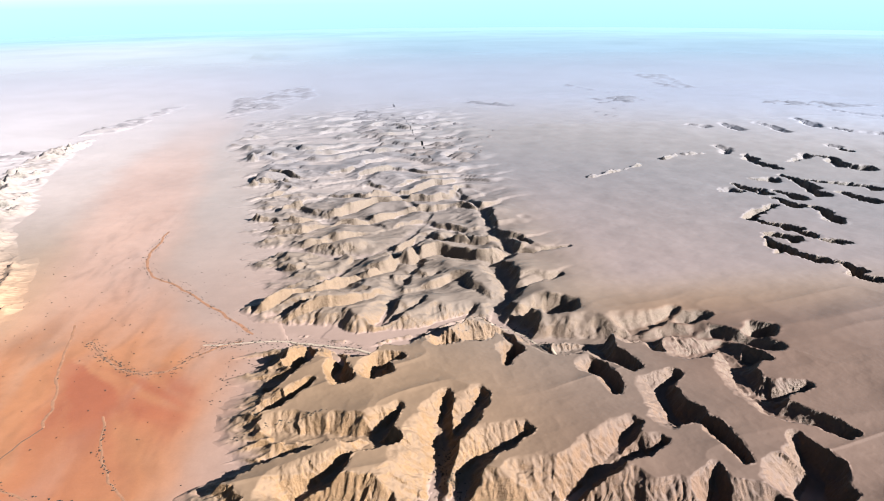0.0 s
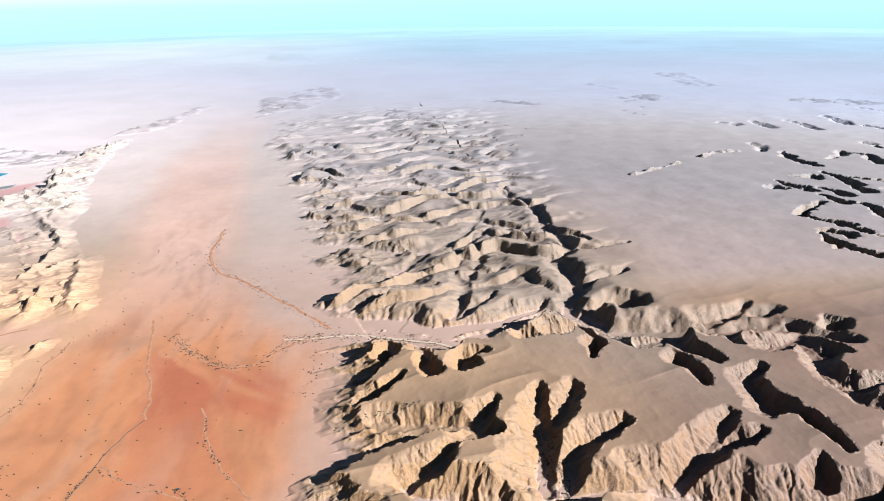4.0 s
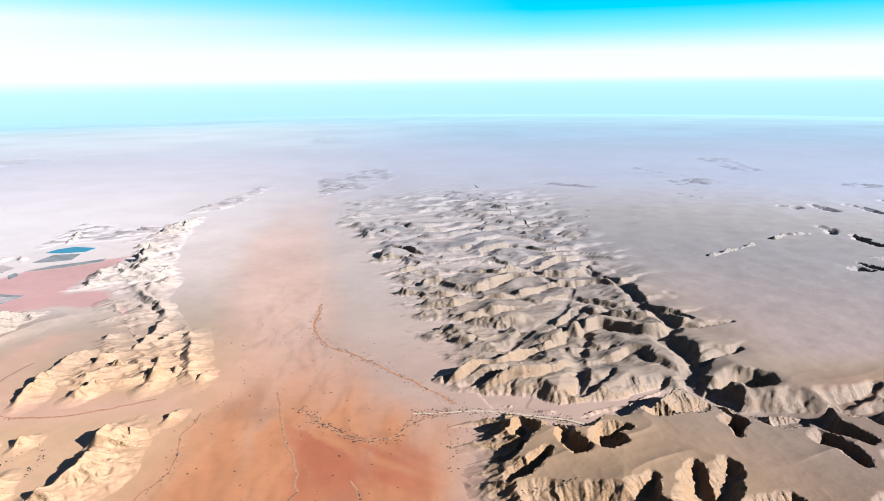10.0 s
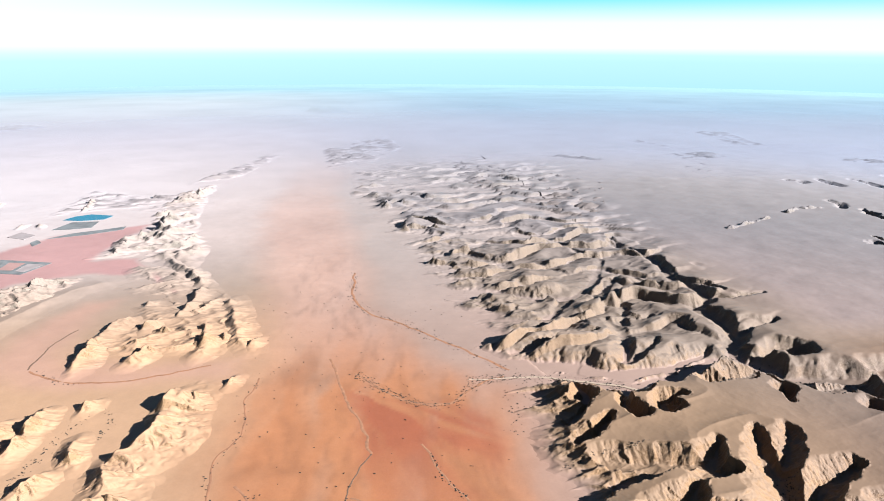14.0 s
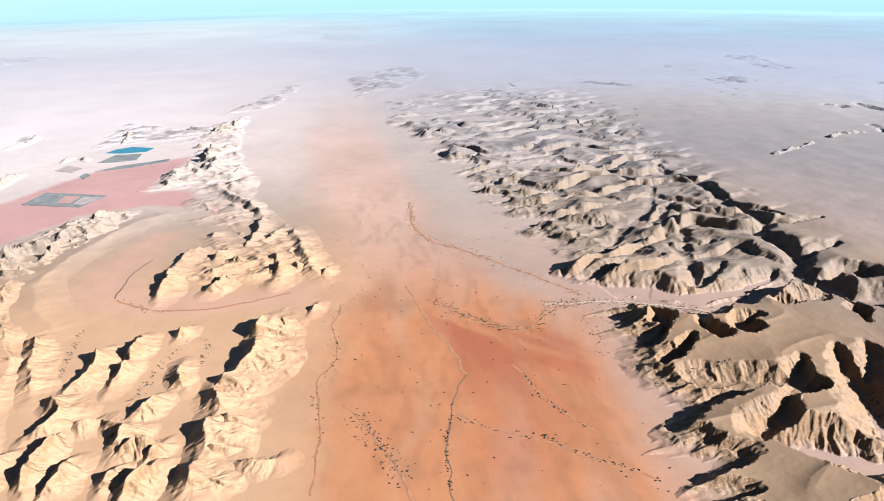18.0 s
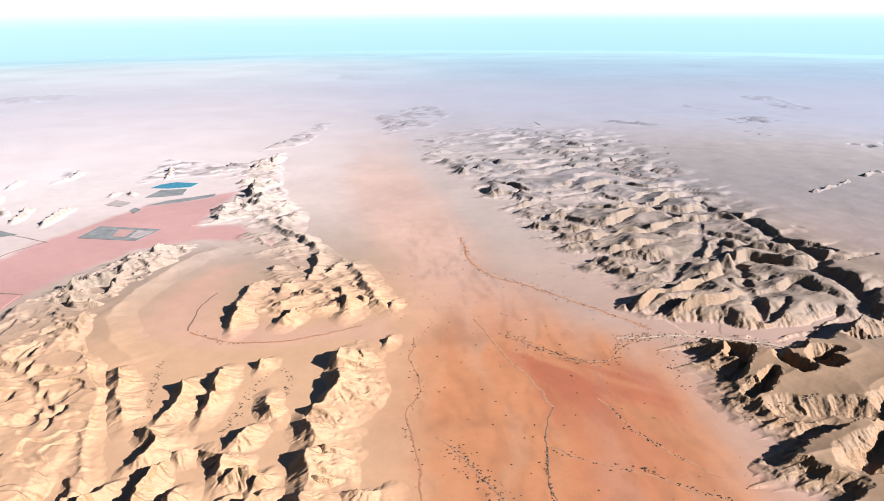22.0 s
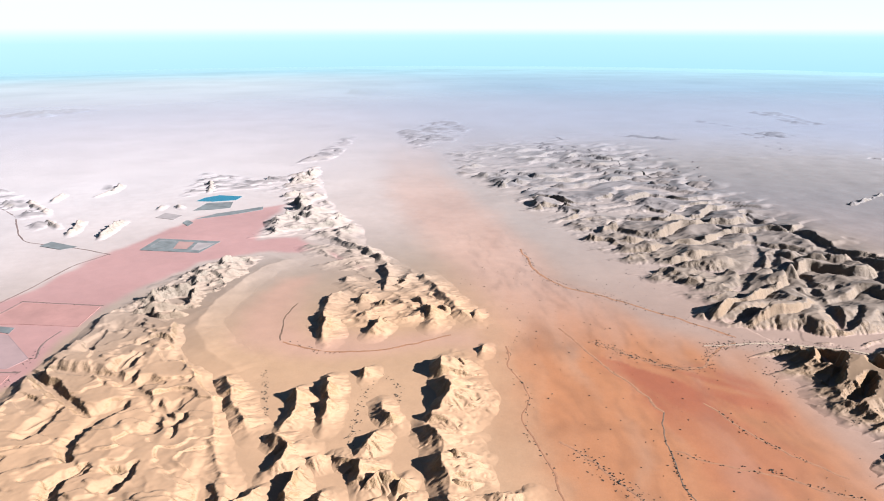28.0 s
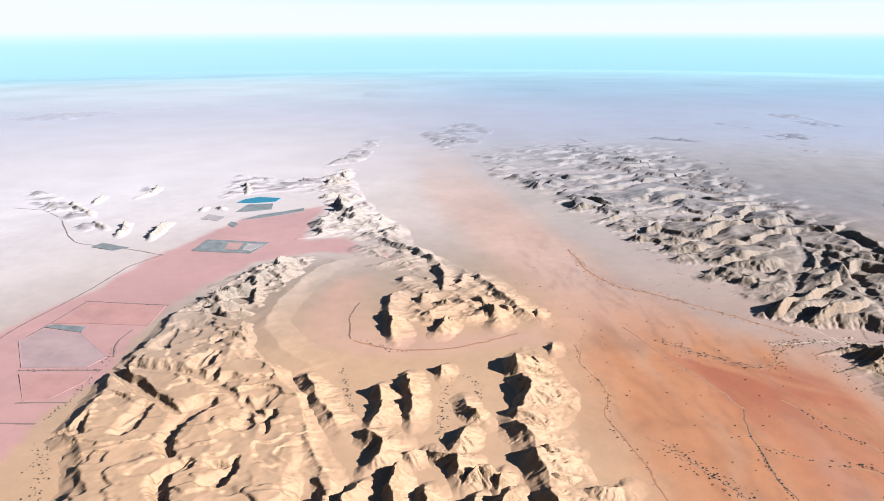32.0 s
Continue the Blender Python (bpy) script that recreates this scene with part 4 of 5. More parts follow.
land("rocky_tableland", "far low grey rocky hills running out into the plain", "mountain", table_height, (-10, 200, 430, 760), 0.0036, west_of_canyon)
land("desert_plateau", "smooth pinkish gravel plateau ending in gullied cliffs", "plateau", table_height, (146, 520, 146, 430), 0.0034,
     lambda x, y: ~south_of_river(x, y + 1.2) & ~west_of_canyon(x, y))
land("desert_plateau", "far pale plateau cut by dark canyons", "plateau", table_height, (120, 820, 430, 800), 0.005, lambda x, y: ~west_of_canyon(x, y))
land("low_mesa", "yellow sandstone mesa with stepped ledges beside red fields", "mesa", west_height, (-222, -98, 103, 285), 0.0022, rills=0.25)
land("rocky_hills", "low pale knobbly hills at the edge of fields", "hill", lambda x, y: rolling_height(x, y, NW_HILLS, 4.2, 0.10, 81), (-185, -98, 238, 345), 0.0024)
land("rocky_hills", "far pale rocky range between sand plains", "hill", lambda x, y: rolling_height(x, y, FAR_RANGE, 4.4, 0.075, 86), (-140, -55, 285, 580), 0.0028)

PENINSULA = [(-118.6, 384.9), (-87.9, 408.9), (-55.2, 321.7), (-33.2, 275.5), (-22.2, 238.6), (-35.5, 233.3), (-65.8, 238.0), (-92.0, 226.7), (-96.8, 244.3), (-85.7, 283.8), (-108.7, 349.5)]
land("rocky_hills", "yellow rocky hills with dark shaded faces at a sand basin", "hill", lambda x, y: rolling_height(x, y, PENINSULA, 1.8, 0.06, 83), (-125, -28, 205, 345), 0.0022)

# low hills far out on the plain: outline, height, grain
FAR_HILLS = [([(114, 694), (170, 612), (233, 542), (211, 439), (160, 414), (133, 470), (91, 568)], 2.6, 0.115),
             ([(339, 632), (386, 643), (346, 565), (311, 571)], 2.6, 0.11), ([(345, 700), (420, 715), (440, 650), (360, 640)], 2.8, 0.1), ([(222, 720), (275, 668), (268, 650), (214, 702)], 2.4, 0.09),
             ([(375, 830), (412, 740), (398, 732), (362, 820)], 3.0, 0.08), ([(392, 645), (432, 598), (420, 586), (380, 632)], 2.4, 0.1), ([(255, 490), (290, 468), (284, 455), (250, 478)], 1.6, 0.12),
             ([(500, 905), (545, 900), (520, 760), (480, 770)], 2.6, 0.07), ([(-345, 516), (-324, 522), (-282, 471), (-244, 409), (-255, 393), (-296, 451)], 2.6, 0.1),
             ([(-250, 482), (-239, 507), (-258, 540)], 2.4, 0.1), ([(-195, 457), (-193, 563), (-154, 534), (-119, 528), (-117, 469), (-150, 483), (-173, 478)], 2.2, 0.1),
             ([(-70, 1330), (-40, 1400), (0, 1390), (12, 1300), (-30, 1290)], 8.0, 0.03), ([(-600, 1020), (-503, 1060), (-415, 1140), (-482, 1000)], 6.0, 0.025),
             ([(-10, 640), (-20, 760), (60, 900), (75, 780), (40, 690)], 3.0, 0.08), ([(-125, 570), (-105, 640), (-70, 760), (-60, 720), (-85, 600)], 3.0, 0.09),
             ([(500, 640), (560, 660), (640, 600), (560, 590)], 2.5, 0.08)]
for k, (outline, tall, grain) in enumerate(FAR_HILLS):
    xs, ys = [p[0] for p in outline], [p[1] for p in outline]
    # the farthest hills get a blue haze tint in their soil colour
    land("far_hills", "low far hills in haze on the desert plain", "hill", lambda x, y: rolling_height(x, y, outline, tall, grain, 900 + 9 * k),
         (min(xs) - 12, max(xs) + 12, min(ys) - 12, max(ys) + 12), 0.004, soil=lambda x, y: soil_haze_color(x, y) * (1 - np.array((0.34, 0.22, 0.08)) * smooth(900, 1200, y)[..., None]))

for k, (crest, sunward, shaded) in enumerate(CRESTS):
    xs, ys = [p[0] for p in crest], [p[1] for p in crest]
    reach = max(sunward, shaded) + 2
    x, y = fan_grid(min(xs) - reach, max(xs) + reach, min(ys) - reach, max(ys) + reach, 0.002)
    soft = shaded >= sunward  # a bank of blown sand, not a rock hill
    h = ridge_height(x, y, crest, sunward, shaded, 500 + 7 * k, 0.05 if soft else 1.0)
    h = h + (0.16 * fbm(x * 0.35, y * 0.35, 600 + k, 4) + 0.35 * (ridged(x * 0.2, y * 0.2, 640 + k, 4) - 0.62)) * smooth(0.2, 1.8, h) * (0.1 if soft else 1.0)
    h = gullies(x, y, h, 9 + k, 0.0 if soft else 0.3)
    keep = cells_over(h, 0.06)
    terrain("sand_ridge" if soft else "rocky_hill", "smooth pale cream ridge of blown sand" if soft else "sunlit yellow rocky hill with a steep shaded side", "hill", x, y, h, keep, [
        ("rock_slope", "", -1, 2, 0.9, 99), ("sand_apron", "smooth sand at the foot", -1, 2, -99, 0.9)], "hills west of the valley")

def ground_level(x, y):
    z = base_level(x, y)
    sd, _ = inside(x, y, TABLE)
    z = z - 160 * smooth(3400, 3690, np.hypot(x, y))
    return z - 11 * smooth(12, 20, sd) * smooth(0.02, 0.3, table_fade(x, y))


def ground_sheet():
    ys = np.concatenate([np.linspace(-300, 84, 14), 90 * np.exp(np.linspace(0, math.log(1300 / 90), 520)), np.linspace(1400, 4900, 26)])
    xs = np.concatenate([np.linspace(-4900, -700, 20), np.linspace(-640, -262, 90), np.linspace(-260, 320, 460), np.linspace(324, 640, 70), np.linspace(700, 4900, 20)])
    x, y = np.meshgrid(xs, ys)
    keep = np.ones((len(ys) - 1, len(xs) - 1), bool)
    return tagged(sheet("ground", x, y, ground_level(x, y), keep, SOIL, soil=soil_haze_color(x, y)), "orange to pale pink desert sand plain", "ground", kind="structure")


ground_sheet()


# ---- sky and distance ----
def glow_ring(name, label, radius, low, high, west, east, strength):
    """A plain ring of low sky far behind the land."""
    mat, tree, bsdf = nodes_of(name)
    split = tree.nodes.new("ShaderNodeSeparateXYZ")
    tree.links.new(place_of(tree), split.inputs[0])
    lift, side = tree.nodes.new("ShaderNodeMapRange"), tree.nodes.new("ShaderNodeMapRange")
    lift.inputs["From Min"].default_value, lift.inputs["From Max"].default_value = low, high
    side.inputs["From Min"].default_value, side.inputs["From Max"].default_value = -0.5 * radius, 0.25 * radius
    tree.links.new(split.outputs["Z"], lift.inputs["Value"])
    tree.links.new(split.outputs["X"], side.inputs["Value"])
    tone = [ramp(tree, lift.outputs[0], [((z - low) / (high - low), col) for z, col in stops]) for stops in (west, east)]
    glow = tree.nodes.new("ShaderNodeEmission")
    glow.inputs["Strength"].default_value = strength
    tree.links.new(mix(tree, tone[0], tone[1], side.outputs[0]), glow.inputs["Color"])
    tree.links.new(glow.outputs[0], tree.nodes["Material Output"].inputs["Surface"])
    aa, zz = np.meshgrid(np.linspace(-1.1, 1.0, 145), np.linspace(low, high, 11))
    bend = 0.47  # from here eastwards it runs on straight, in line with the sun, so that it shades nothing
    past = np.maximum(aa - bend, 0)
    away, aa = radius * np.tan(past), np.minimum(aa, bend)
    x, y = radius * np.sin(aa) + away * math.cos(bend), radius * np.cos(aa) - away * math.sin(bend)
    ring = sheet("backdrop", x, y, zz, np.ones((10, 144), bool), mat)
    tagged(ring, label, "sky", kind="structure")


glow_ring("low_sky", "pale haze and cyan low sky round the horizon", 3700, -130, 590,
          [(-130, (0.54, 0.88, 0.98)), (30, (0.62, 0.96, 1.0)), (62, (0.76, 1.0, 1.0)), (100, (1.0, 1.0, 1.0)), (380, (1.0, 1.0, 1.0)),
           (470, (0.5, 0.95, 1.0)), (540, (0.1, 0.8, 1.0)), (590, (0.01, 0.6, 0.95))],
          [(-130, (0.48, 0.84, 0.98)), (30, (0.56, 0.92, 1.0)), (62, (0.62, 0.96, 1.0)), (100, (1.0, 1.0, 1.0)), (220, (0.95, 1.0, 1.0)),
           (330, (0.30, 0.88, 1.0)), (440, (0.0, 0.70, 0.98)), (590, (0.0, 0.55, 0.95))], BACKDROP_GLOW)


def added_haze_sheet():
    """A thin sheet added over the far plain to imitate haze, sunlit like the land, painted to let less of the ground
    through the farther out it lies.
    """
    mat, tree, bsdf = nodes_of("painted_haze")
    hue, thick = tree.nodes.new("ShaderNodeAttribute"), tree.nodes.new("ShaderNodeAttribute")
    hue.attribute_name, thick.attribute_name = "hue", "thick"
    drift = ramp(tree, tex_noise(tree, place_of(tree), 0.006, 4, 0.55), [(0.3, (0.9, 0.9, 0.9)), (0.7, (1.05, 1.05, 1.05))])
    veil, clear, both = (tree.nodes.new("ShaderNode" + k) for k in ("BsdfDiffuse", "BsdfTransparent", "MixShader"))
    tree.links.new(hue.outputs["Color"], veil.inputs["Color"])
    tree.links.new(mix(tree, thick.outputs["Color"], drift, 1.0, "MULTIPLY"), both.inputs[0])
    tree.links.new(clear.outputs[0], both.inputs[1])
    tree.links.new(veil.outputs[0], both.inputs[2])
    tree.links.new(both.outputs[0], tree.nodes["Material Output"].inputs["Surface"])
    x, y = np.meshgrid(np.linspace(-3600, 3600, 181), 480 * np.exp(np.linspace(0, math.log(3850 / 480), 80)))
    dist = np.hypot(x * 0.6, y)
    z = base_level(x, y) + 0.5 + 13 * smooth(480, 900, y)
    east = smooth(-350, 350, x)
    # haze hues painted on the sheet, paler in the west, cyan far out
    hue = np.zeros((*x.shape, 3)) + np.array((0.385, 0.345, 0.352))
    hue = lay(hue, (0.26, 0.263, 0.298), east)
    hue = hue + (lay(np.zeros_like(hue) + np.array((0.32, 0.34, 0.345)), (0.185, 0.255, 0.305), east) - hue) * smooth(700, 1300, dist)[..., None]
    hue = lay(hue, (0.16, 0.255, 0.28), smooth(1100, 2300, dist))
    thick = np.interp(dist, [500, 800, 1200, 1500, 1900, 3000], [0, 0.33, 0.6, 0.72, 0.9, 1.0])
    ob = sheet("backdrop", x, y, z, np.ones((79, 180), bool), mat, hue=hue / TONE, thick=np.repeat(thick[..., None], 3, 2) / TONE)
    tagged(ob, "added sheet imitating pale blue haze over the far plain", "haze", kind="structure")


added_haze_sheet()


# ---- plants, tracks and fields ----
def surface(x, y):
    """The level of the land at places in the plain and the dry river."""
    x, y = np.atleast_1d(np.array(x, float)), np.atleast_1d(np.array(y, float))
    h = np.where(x > 40, np.maximum(table_height(x, y), 0.05), 0.05)
    return base_level(x, y) + h - 0.05


def spread_along(pts, step):
    out = []
    for p, q in zip(pts[:-1], pts[1:]):
        n = max(1, int(math.hypot(q[0] - p[0], q[1] - p[1]) / step))
        out += [(p[0] + (q[0] - p[0]) * i / n, p[1] + (q[1] - p[1]) * i / n) for i in range(n)]
    return np.array(out + [pts[-1][:2]])


def ribbon(name, label, category, pts, width, mat, lift=0.03, sway=1.3):
    """A strip of ground that follows a course."""
    line = spread_along(pts, 1.0)
    if len(line) > 12:
        pad = np.pad(line, ((5, 5), (0, 0)), mode="reflect", reflect_type="odd")
        line = np.stack([np.convolve(pad[:, i], np.ones(11) / 11, "valid") for i in (0, 1)], 1)
    line = line + sway * np.stack([fbm(line[:, 0] * 0.12, line[:, 1] * 0.12, 7, 3), fbm(line[:, 0] * 0.12, line[:, 1] * 0.12, 17, 3)], 1)
    way = np.gradient(line, axis=0)
    way /= np.maximum(np.linalg.norm(way, axis=1, keepdims=True), 1e-6)
    side = np.stack([-way[:, 1], way[:, 0]], 1)
    half = width * 0.5 * (0.75 + 0.5 * vnoise(line[:, 0] * 0.3, line[:, 1] * 0.3, 3))[:, None]
    rows = [line + side * half * s for s in (-1.0, -0.4, 0.4, 1.0)]
    x, y = np.stack([r[:, 0] for r in rows], 1), np.stack([r[:, 1] for r in rows], 1)
    z = surface(x.ravel(), y.ravel()).reshape(x.shape) + lift
    z[:, 0] -= lift * 1.6
    z[:, -1] -= lift * 1.6
    ob = sheet(name, x[:, ::-1], y[:, ::-1], z[:, ::-1], np.ones((len(line) - 1, 3), bool), mat)
    return tagged(ob, label, category, kind="structure")


TRACK = plain_material("worn_dark_track", (0.14, 0.075, 0.04), 0.95, 0.3, 0.8)
PALE_TRACK = plain_material("pale_dry_gravel", (0.40, 0.31, 0.22), 0.95, 0.18, 0.6)
WASH = plain_material("rust_brown_wash", (0.30, 0.133, 0.06), 0.95, 0.3, 0.5)
ribbon("dirt_track", "dark worn dirt track across orange sand", "track", [(2.8, 226.8), (5.2, 214.7), (7.7, 195.6), (13.1, 176.9), (15.9, 164)], 1.1, WASH)
ribbon("dirt_track", "dark worn dirt track across orange sand", "track", [(15.9, 164), (11.2, 156), (8.1, 146), (6, 137), (4.5, 126.7), (4.3, 119.5), (5, 108)], 0.55, TRACK)
ribbon("dry_wash", "thin brown dry wash in the sand", "wash", [(-20.4, 155), (-16, 149), (-12.9, 139.5), (-9.3, 131.5), (-6.6, 124.3), (-4, 112)], 1.0, WASH)
ribbon("dry_wash", "thin brown dry wash in the sand", "wash", [(9.1, 144.7), (18.1, 137.7), (29, 134), (34.6, 129), (40, 124), (47, 120), (53, 114)], 0.8, WASH)
ribbon("dry_wash", "thin brown dry wash in the sand", "wash", [(30, 168), (32.3, 161.8), (33.9, 150.4), (39, 142), (42.2, 135.7), (48, 128)], 0.8, WASH)
ribbon("dry_wash", "brown dry wash along the red fan", "wash", [(11.3, 214), (19.4, 202), (27.4, 193), (35.8, 188), (43.7, 189), (50, 200), (63, 205)], 1.2, WASH)
ribbon("dry_wash", "faint brown dry wash bending through the plain", "wash", [(13, 325), (10.8, 290), (17.4, 269), (32, 255), (45.4, 237), (57.3, 221), (66.2, 209)], 1.4, WASH)
ribbon("dry_wash", "thin reddish wash along the hills", "wash", [(-27.6, 120), (-25.7, 141), (-28, 161), (-26.6, 169.5), (-21.5, 181), (-24, 200), (-21, 214)], 0.8, WASH)
ribbon("dry_wash", "thin brown wash round the basin", "wash", [(-102.2, 229.7), (-94.6, 223.4), (-81.7, 217.4), (-66, 218), (-40, 226)], 1.2, WASH)
ribbon("dry_wash", "dark low scarp along the basin", "wash", [(-103, 231), (-103.6, 245.8), (-102.4, 257.3), (-98, 266)], 0.8, TRACK)
ribbon("dry_river", "pale gravel bed of a dry river", "river bed", [(50, 205), (56.4, 203.4), (67.4, 203.9), (78.7, 201.6), (89.9, 197.8), (100.8, 192), (107.8, 188), (119, 190), (128.6, 191.3), (135, 195),
        (141.9, 199.4), (147.6, 202), (152, 200), (156, 194), (159.4, 185.3), (162, 176)], 1.0, PALE_TRACK, 0.06)


def flat_plot(name, label, category, pts, mat, lift=0.06, kind="structure"):
    """A level plot of land with a low bank round it."""
    bm = bmesh.new()
    cx, cy = sum(p[0] for p in pts) / len(pts), sum(p[1] for p in pts) / len(pts)
    level = float(np.max(base_level(np.array([p[0] for p in pts]), np.array([p[1] for p in pts])))) + lift
    low = [bm.verts.new((p[0], p[1], level - 0.6)) for p in pts]
    rim = [bm.verts.new((p[0], p[1], level + 0.05)) for p in pts]
    inner = [bm.verts.new((cx + (p[0] - cx) * 0.97, cy + (p[1] - cy) * 0.97, level)) for p in pts]
    n = len(pts)
    for i in range(n):
        j = (i + 1) % n
        bm.faces.new((low[i], low[j], rim[j], rim[i]))
        bm.faces.new((rim[i], rim[j], inner[j], inner[i]))
    bm.faces.new(inner)
    bmesh.ops.recalc_face_normals(bm, faces=bm.faces)
    me = bpy.data.meshes.new(name)
    bm.to_mesh(me)
    bm.free()
    me.materials.append(mat)
    return tagged(new(name, me), label, category, kind=kind)


CROP = plain_material("grey_green_crop", (0.14, 0.155, 0.155), 0.9, 0.35, 0.25)
FALLOW = plain_material("pink_fallow", (0.33, 0.19, 0.165), 0.95, 0.15, 0.08)
BANK = plain_material("brown_bank", (0.16, 0.10, 0.085), 0.95, 0.25, 0.5)
WATER, wtree, wbsdf = nodes_of("teal_water")
wbsdf.inputs["Base Color"].default_value = (0.015, 0.10, 0.14, 1)
wbsdf.inputs["Roughness"].default_value = 0.12
bump(wtree, wbsdf, tex_noise(wtree, place_of(wtree), 1.5), 0.05, 0.2)
flat_plot("reservoir", "teal-blue water reservoir in the desert", "pond", [(-176.9, 457), (-172.7, 466), (-164, 471.6), (-148, 466), (-150.8, 456.5), (-165.4, 454)], WATER)
GREY_PLOT = plain_material("pale_grey_bare_plot", (0.30, 0.26, 0.25), 0.95, 0.2, 0.2)
flat_plot("crop_field", "grey-green irrigated strip below a reservoir", "field", [(-168.7, 410.5), (-157.7, 421.9), (-143.4, 428.3), (-130.7, 435.3), (-130.3, 428.0), (-148.8, 417.2)], CROP, kind="")
flat_plot("crop_field", "grey-teal irrigated block beside a reservoir", "field", [(-173.8, 431.4), (-168.5, 450), (-152, 450.5), (-151.5, 435.0), (-163.1, 431.5)], CROP, kind="")
flat_plot("crop_field", "small dark field corner on red soil", "field", [(-174.4, 403), (-173.2, 408.5), (-171, 407), (-168, 402), (-170.1, 395.3)], CROP, kind="")
flat_plot("crop_field", "pale grey bare plot near irrigated fields", "field", [(-193.4, 417.6), (-190.1, 428.0), (-178.4, 420.2), (-181.0, 410.8)], GREY_PLOT, kind="")
flat_plot("crop_field", "grey irrigated field block by a track", "field", [(-240.1, 367.2), (-236.7, 374.2), (-219.5, 362.7), (-226.8, 359.0)], CROP, kind="")
flat_plot("crop_field", "dark square farm plot on red soil", "field", [(-185, 351.3), (-180.3, 370.8), (-145.6, 360.5), (-153.5, 342)], CROP, kind="")
flat_plot("fallow_plot", "grey-green crop inside the dark farm square", "field", [(-181.5, 354), (-178, 367), (-169.5, 364.6), (-171.5, 351.5)], GREY_PLOT, 0.12, kind="")
flat_plot("fallow_plot", "pinkish bare plot inside the dark farm square", "field", [(-167.8, 363.5), (-159.2, 361.2), (-161, 349.5), (-168.1, 351)], FALLOW, 0.12, kind="")
flat_plot("fallow_plot", "pale bare plot inside the dark farm square", "field", [(-157.2, 360), (-148, 357.4), (-154, 346), (-158.6, 348)], GREY_PLOT, 0.12, kind="")
MAUVE = plain_material("mauve_grey_fallow", (0.31, 0.205, 0.195), 0.95, 0.16, 0.07)
RED_PLOT = plain_material("red_tilled_soil", (0.36, 0.18, 0.155), 0.95, 0.14, 0.09)
flat_plot("fallow_plot", "mauve-grey fallow plot between low banks", "field", [(-226.3, 247.4), (-221.4, 258.2), (-205.1, 250.6), (-189.5, 229.5), (-193.5, 222.5), (-216.0, 225)], MAUVE, 0.05, kind="")
flat_plot("fallow_plot", "brownish-red tilled plot beside a low mesa", "field", [(-214.5, 220), (-190.5, 217), (-190.5, 211.4), (-197.6, 202), (-205.7, 201.4)], RED_PLOT, 0.05, kind="")
flat_plot("fallow_plot", "red tilled plot with straight banks", "field", [(-213.5, 283.4), (-180, 274.6), (-182, 255), (-206.2, 261), (-220, 263)], RED_PLOT, 0.05, kind="")
flat_plot("crop_field", "small dark grey-green crop strip on red soil", "field", [(-221.9, 259.6), (-218.9, 262), (-206, 257.6), (-206, 252.4)], CROP, 0.1, kind="")
for pts in ([(-214.6, 285.4), (-179.2, 275.8)], [(-214.6, 285.4), (-221.5, 262), (-226, 248)], [(-215.7, 223.2), (-201.6, 221.3)], [(-200, 221.1), (-188.3, 219.2)], [(-207.3, 200.4), (-200.3, 199.9), (-191.1, 198.4)],
            [(-187.1, 229.4), (-190, 241), (-187, 252)], [(-212, 190), (-196, 187)]):
    ribbon("field_bank", "low brown bank between red fields", "field bank", pts, 1.0, BANK, 0.12, 0.2)
for pts in ([(-199.5, 346.8), (-210.4, 332.4), (-219.7, 296), (-226.4, 278), (-232.4, 262), (-236, 245)], [(-323, 467.7), (-297.6, 456.5), (-280, 433), (-262, 393.6), (-251, 376), (-220.4, 361.3), (-198, 346.6)]):
    ribbon("desert_road", "thin grey desert road", "road", pts, 1.0, BANK, 0.06, 0.4)

LEAF = plain_material("dusty_dark_leaves", (0.02, 0.019, 0.013), 1.0, 0.4, 3.0)
rng = np.random.default_rng(11)


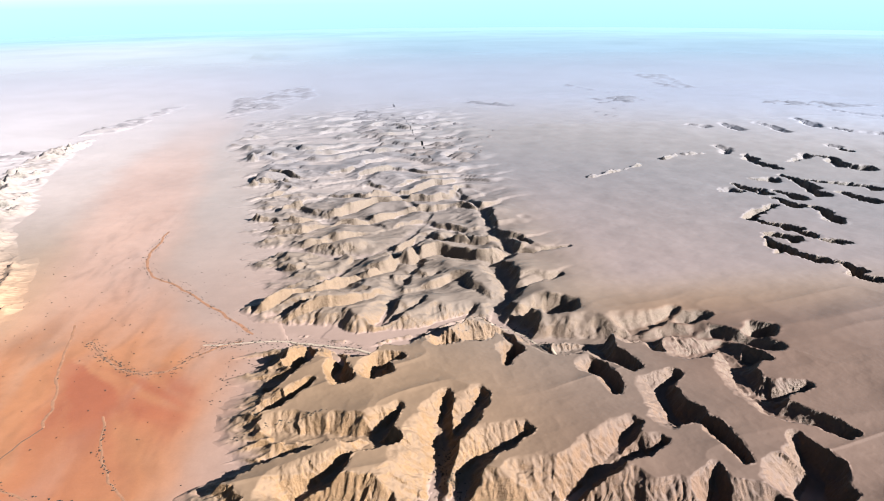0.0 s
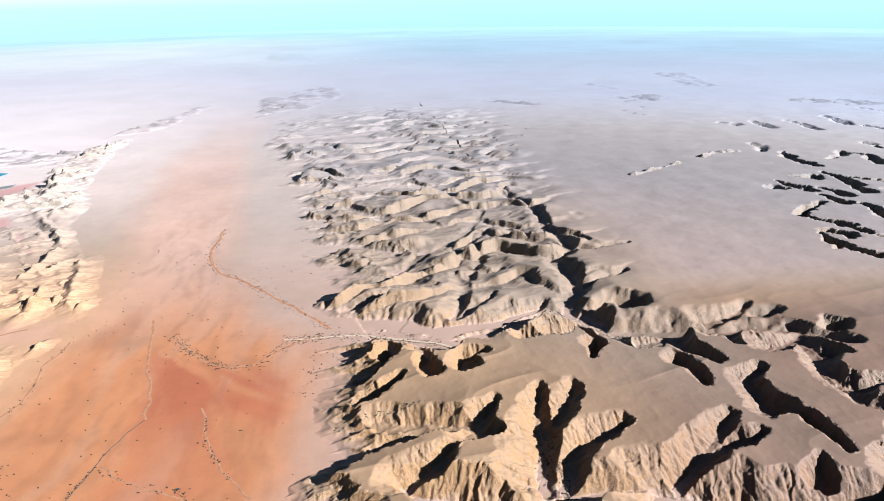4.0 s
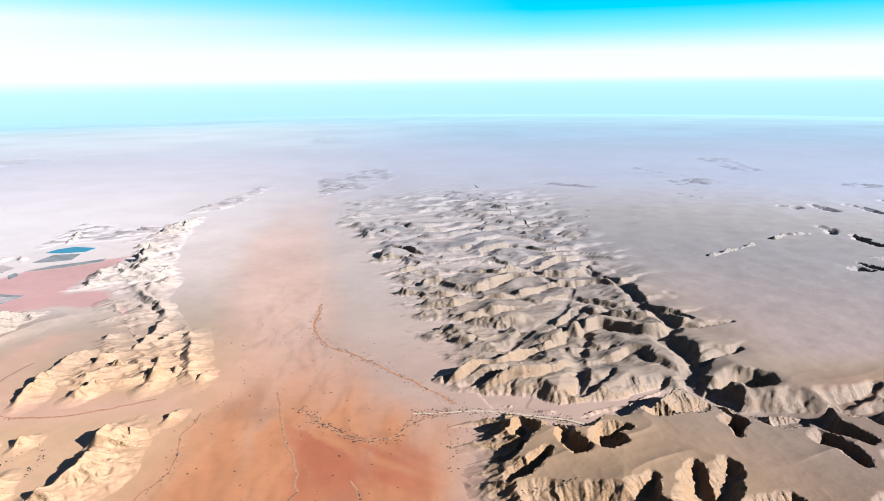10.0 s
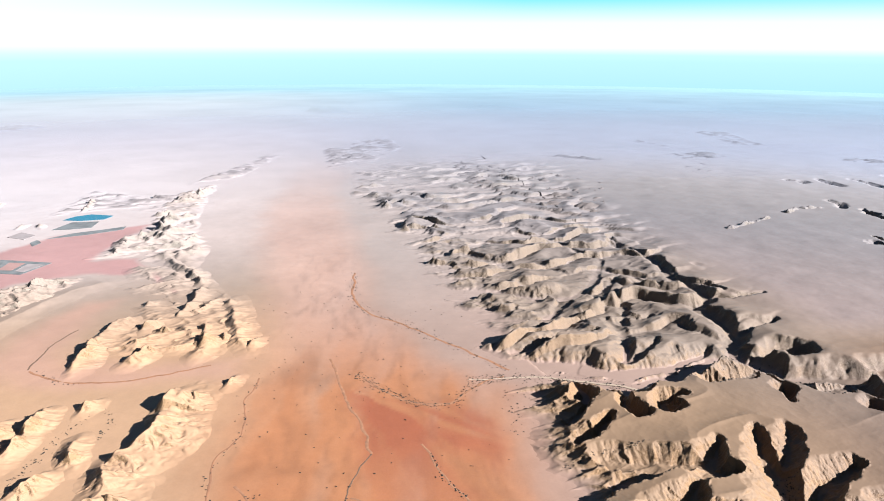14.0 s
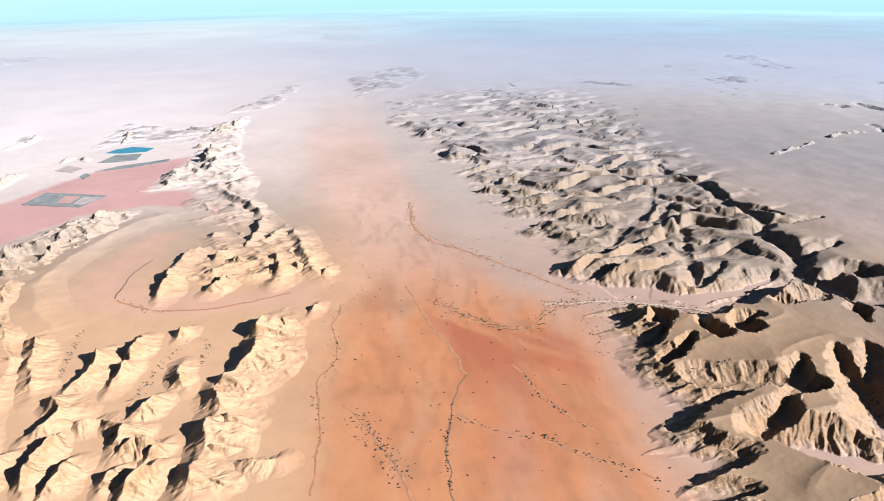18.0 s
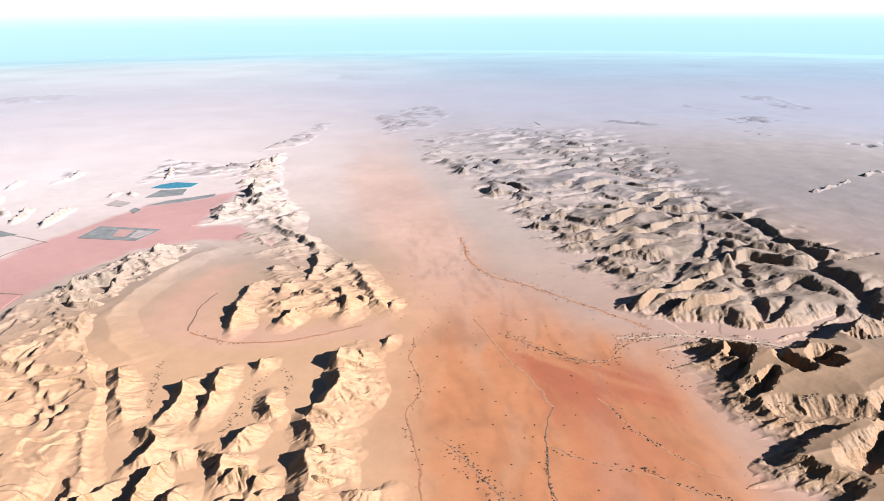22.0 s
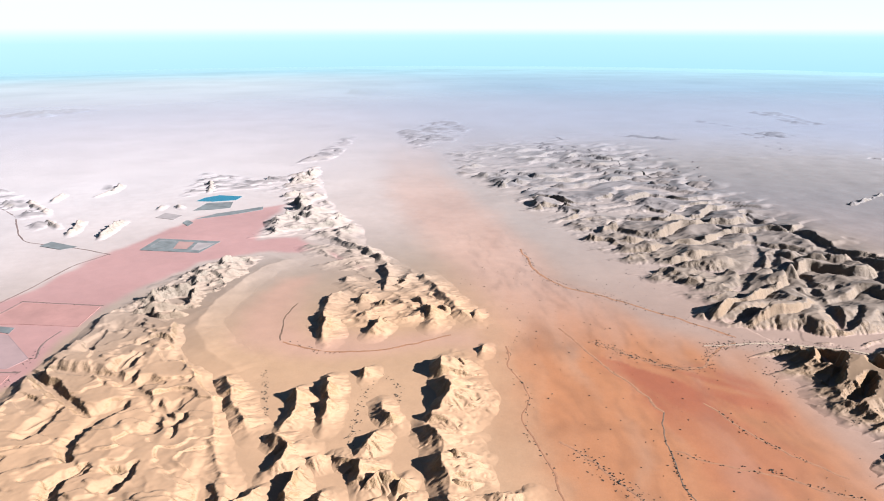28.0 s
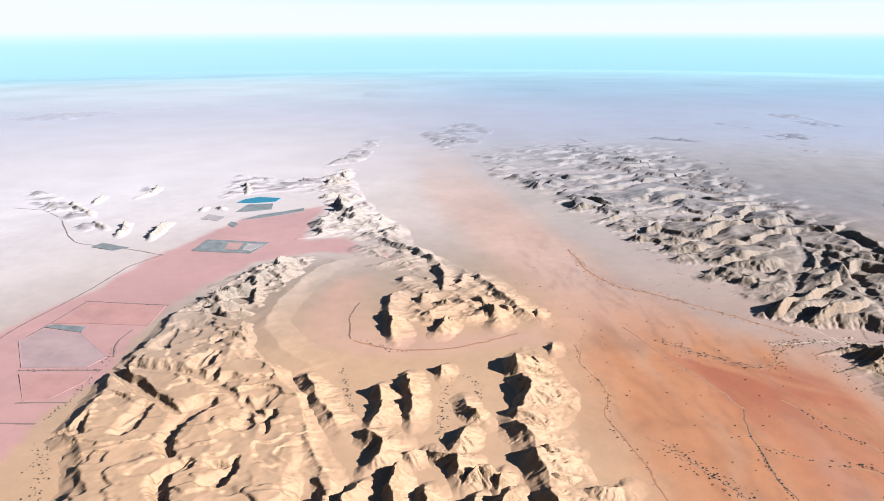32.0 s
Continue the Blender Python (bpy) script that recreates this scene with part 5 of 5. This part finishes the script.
def shrub_places():
    lines = [([(50, 204), (67, 204), (79, 201.6), (90, 198), (101, 192), (108, 188.5), (119, 190), (129, 191.5), (135, 195), (142, 199.5), (152, 201), (156, 194), (160, 185), (166, 170)], 1.5, 520),
             ([(11.3, 214), (19.4, 202), (27.4, 193), (35.8, 188), (43.7, 189), (50, 200), (63, 205)], 1.3, 260),
             ([(32.3, 162), (34, 150), (39, 142), (42, 136)], 0.5, 45), ([(29, 135), (34.6, 129), (40, 124), (47, 120), (53, 114.7)], 0.5, 45), ([(9, 145), (18, 138), (29, 134)], 1.0, 25),
             ([(-16, 149), (-13, 139.5), (-9, 131.5), (-6.6, 124)], 1.6, 130), ([(8.4, 146), (6, 137), (4.5, 126.7), (4.3, 119)], 0.25, 60),
             ([(-26, 141), (-28, 161), (-21.5, 181), (-24, 200), (-21, 214)], 0.8, 50), ([(13, 325), (10.8, 290), (17, 269), (32, 255), (45, 237), (57, 221), (66, 209)], 1.6, 200),
             ([(-106.8, 208.7), (-104.7, 195), (-102.7, 175)], 0.6, 60), ([(-70.7, 201), (-75, 180), (-79, 162)], 1.0, 80), ([(-66, 199), (-62, 190), (-66, 176)], 1.0, 35),
             ([(-100, 232), (-94, 223), (-82, 217)], 0.8, 25), ([(120, 112), (122, 120), (119, 130), (123, 136)], 1.4, 160), ([(-182, 152), (-188, 170), (-190, 178)], 1.5, 60), ([(-189, 240), (-188.3, 226), (-190.4, 205), (-194, 190)], 0.8, 70), ([(-216, 223.4), (-188.3, 219.4)], 0.3, 60), ([(-214.6, 285.4), (-179.2, 275.8)], 0.3, 40),
             ([(-183, 222), (-170, 219), (-150, 214), (-140, 207)], 0.7, 60), ([(66, 150), (74, 152), (82, 153), (92, 152)], 0.5, 40), ([(60, 170), (62, 185), (66, 200)], 3.0, 40)]
    out = []
    for pts, loose, count in lines:
        line = spread_along(pts, 0.5)
        pick = line[rng.integers(0, len(line), count)]
        out.append(pick + rng.normal(0, loose, (count, 2)))
    wide = np.stack([rng.uniform(-28, 58, 180), rng.uniform(105, 300, 180)], 1)
    out.append(wide)
    return np.concatenate(out)


def shrubs():
    """Low dusty bushes, each of a few irregular leaf clumps."""
    base = bmesh.new()
    bmesh.ops.create_icosphere(base, subdivisions=1, radius=1.0)
    co = np.array([v.co[:] for v in base.verts])
    tri = np.array([[v.index for v in f.verts] for f in base.faces])
    base.free()
    places = shrub_places()
    zs = surface(places[:, 0], places[:, 1])
    verts, faces, count = [], [], 0
    for (px, py), pz in zip(places, zs):
        size = rng.uniform(0.08, 0.22)
        for _ in range(3):
            r = size * rng.uniform(0.5, 1.0)
            c = co * r * rng.uniform(0.7, 1.25, co.shape) * np.array((1, 1, 0.75))
            verts.append(c + np.array((px + rng.normal(0, size * 0.6), py + rng.normal(0, size * 0.6), pz + r * 0.45)))
            faces.append(tri + count)
            count += len(co)
    me = bpy.data.meshes.new("desert_shrubs")
    me.from_pydata(np.concatenate(verts).tolist(), [], np.concatenate(faces).tolist())
    me.materials.append(LEAF)
    tagged(new("desert_shrubs", me), "dark dusty desert shrubs scattered on sand", "shrub", kind="stuff")


shrubs()
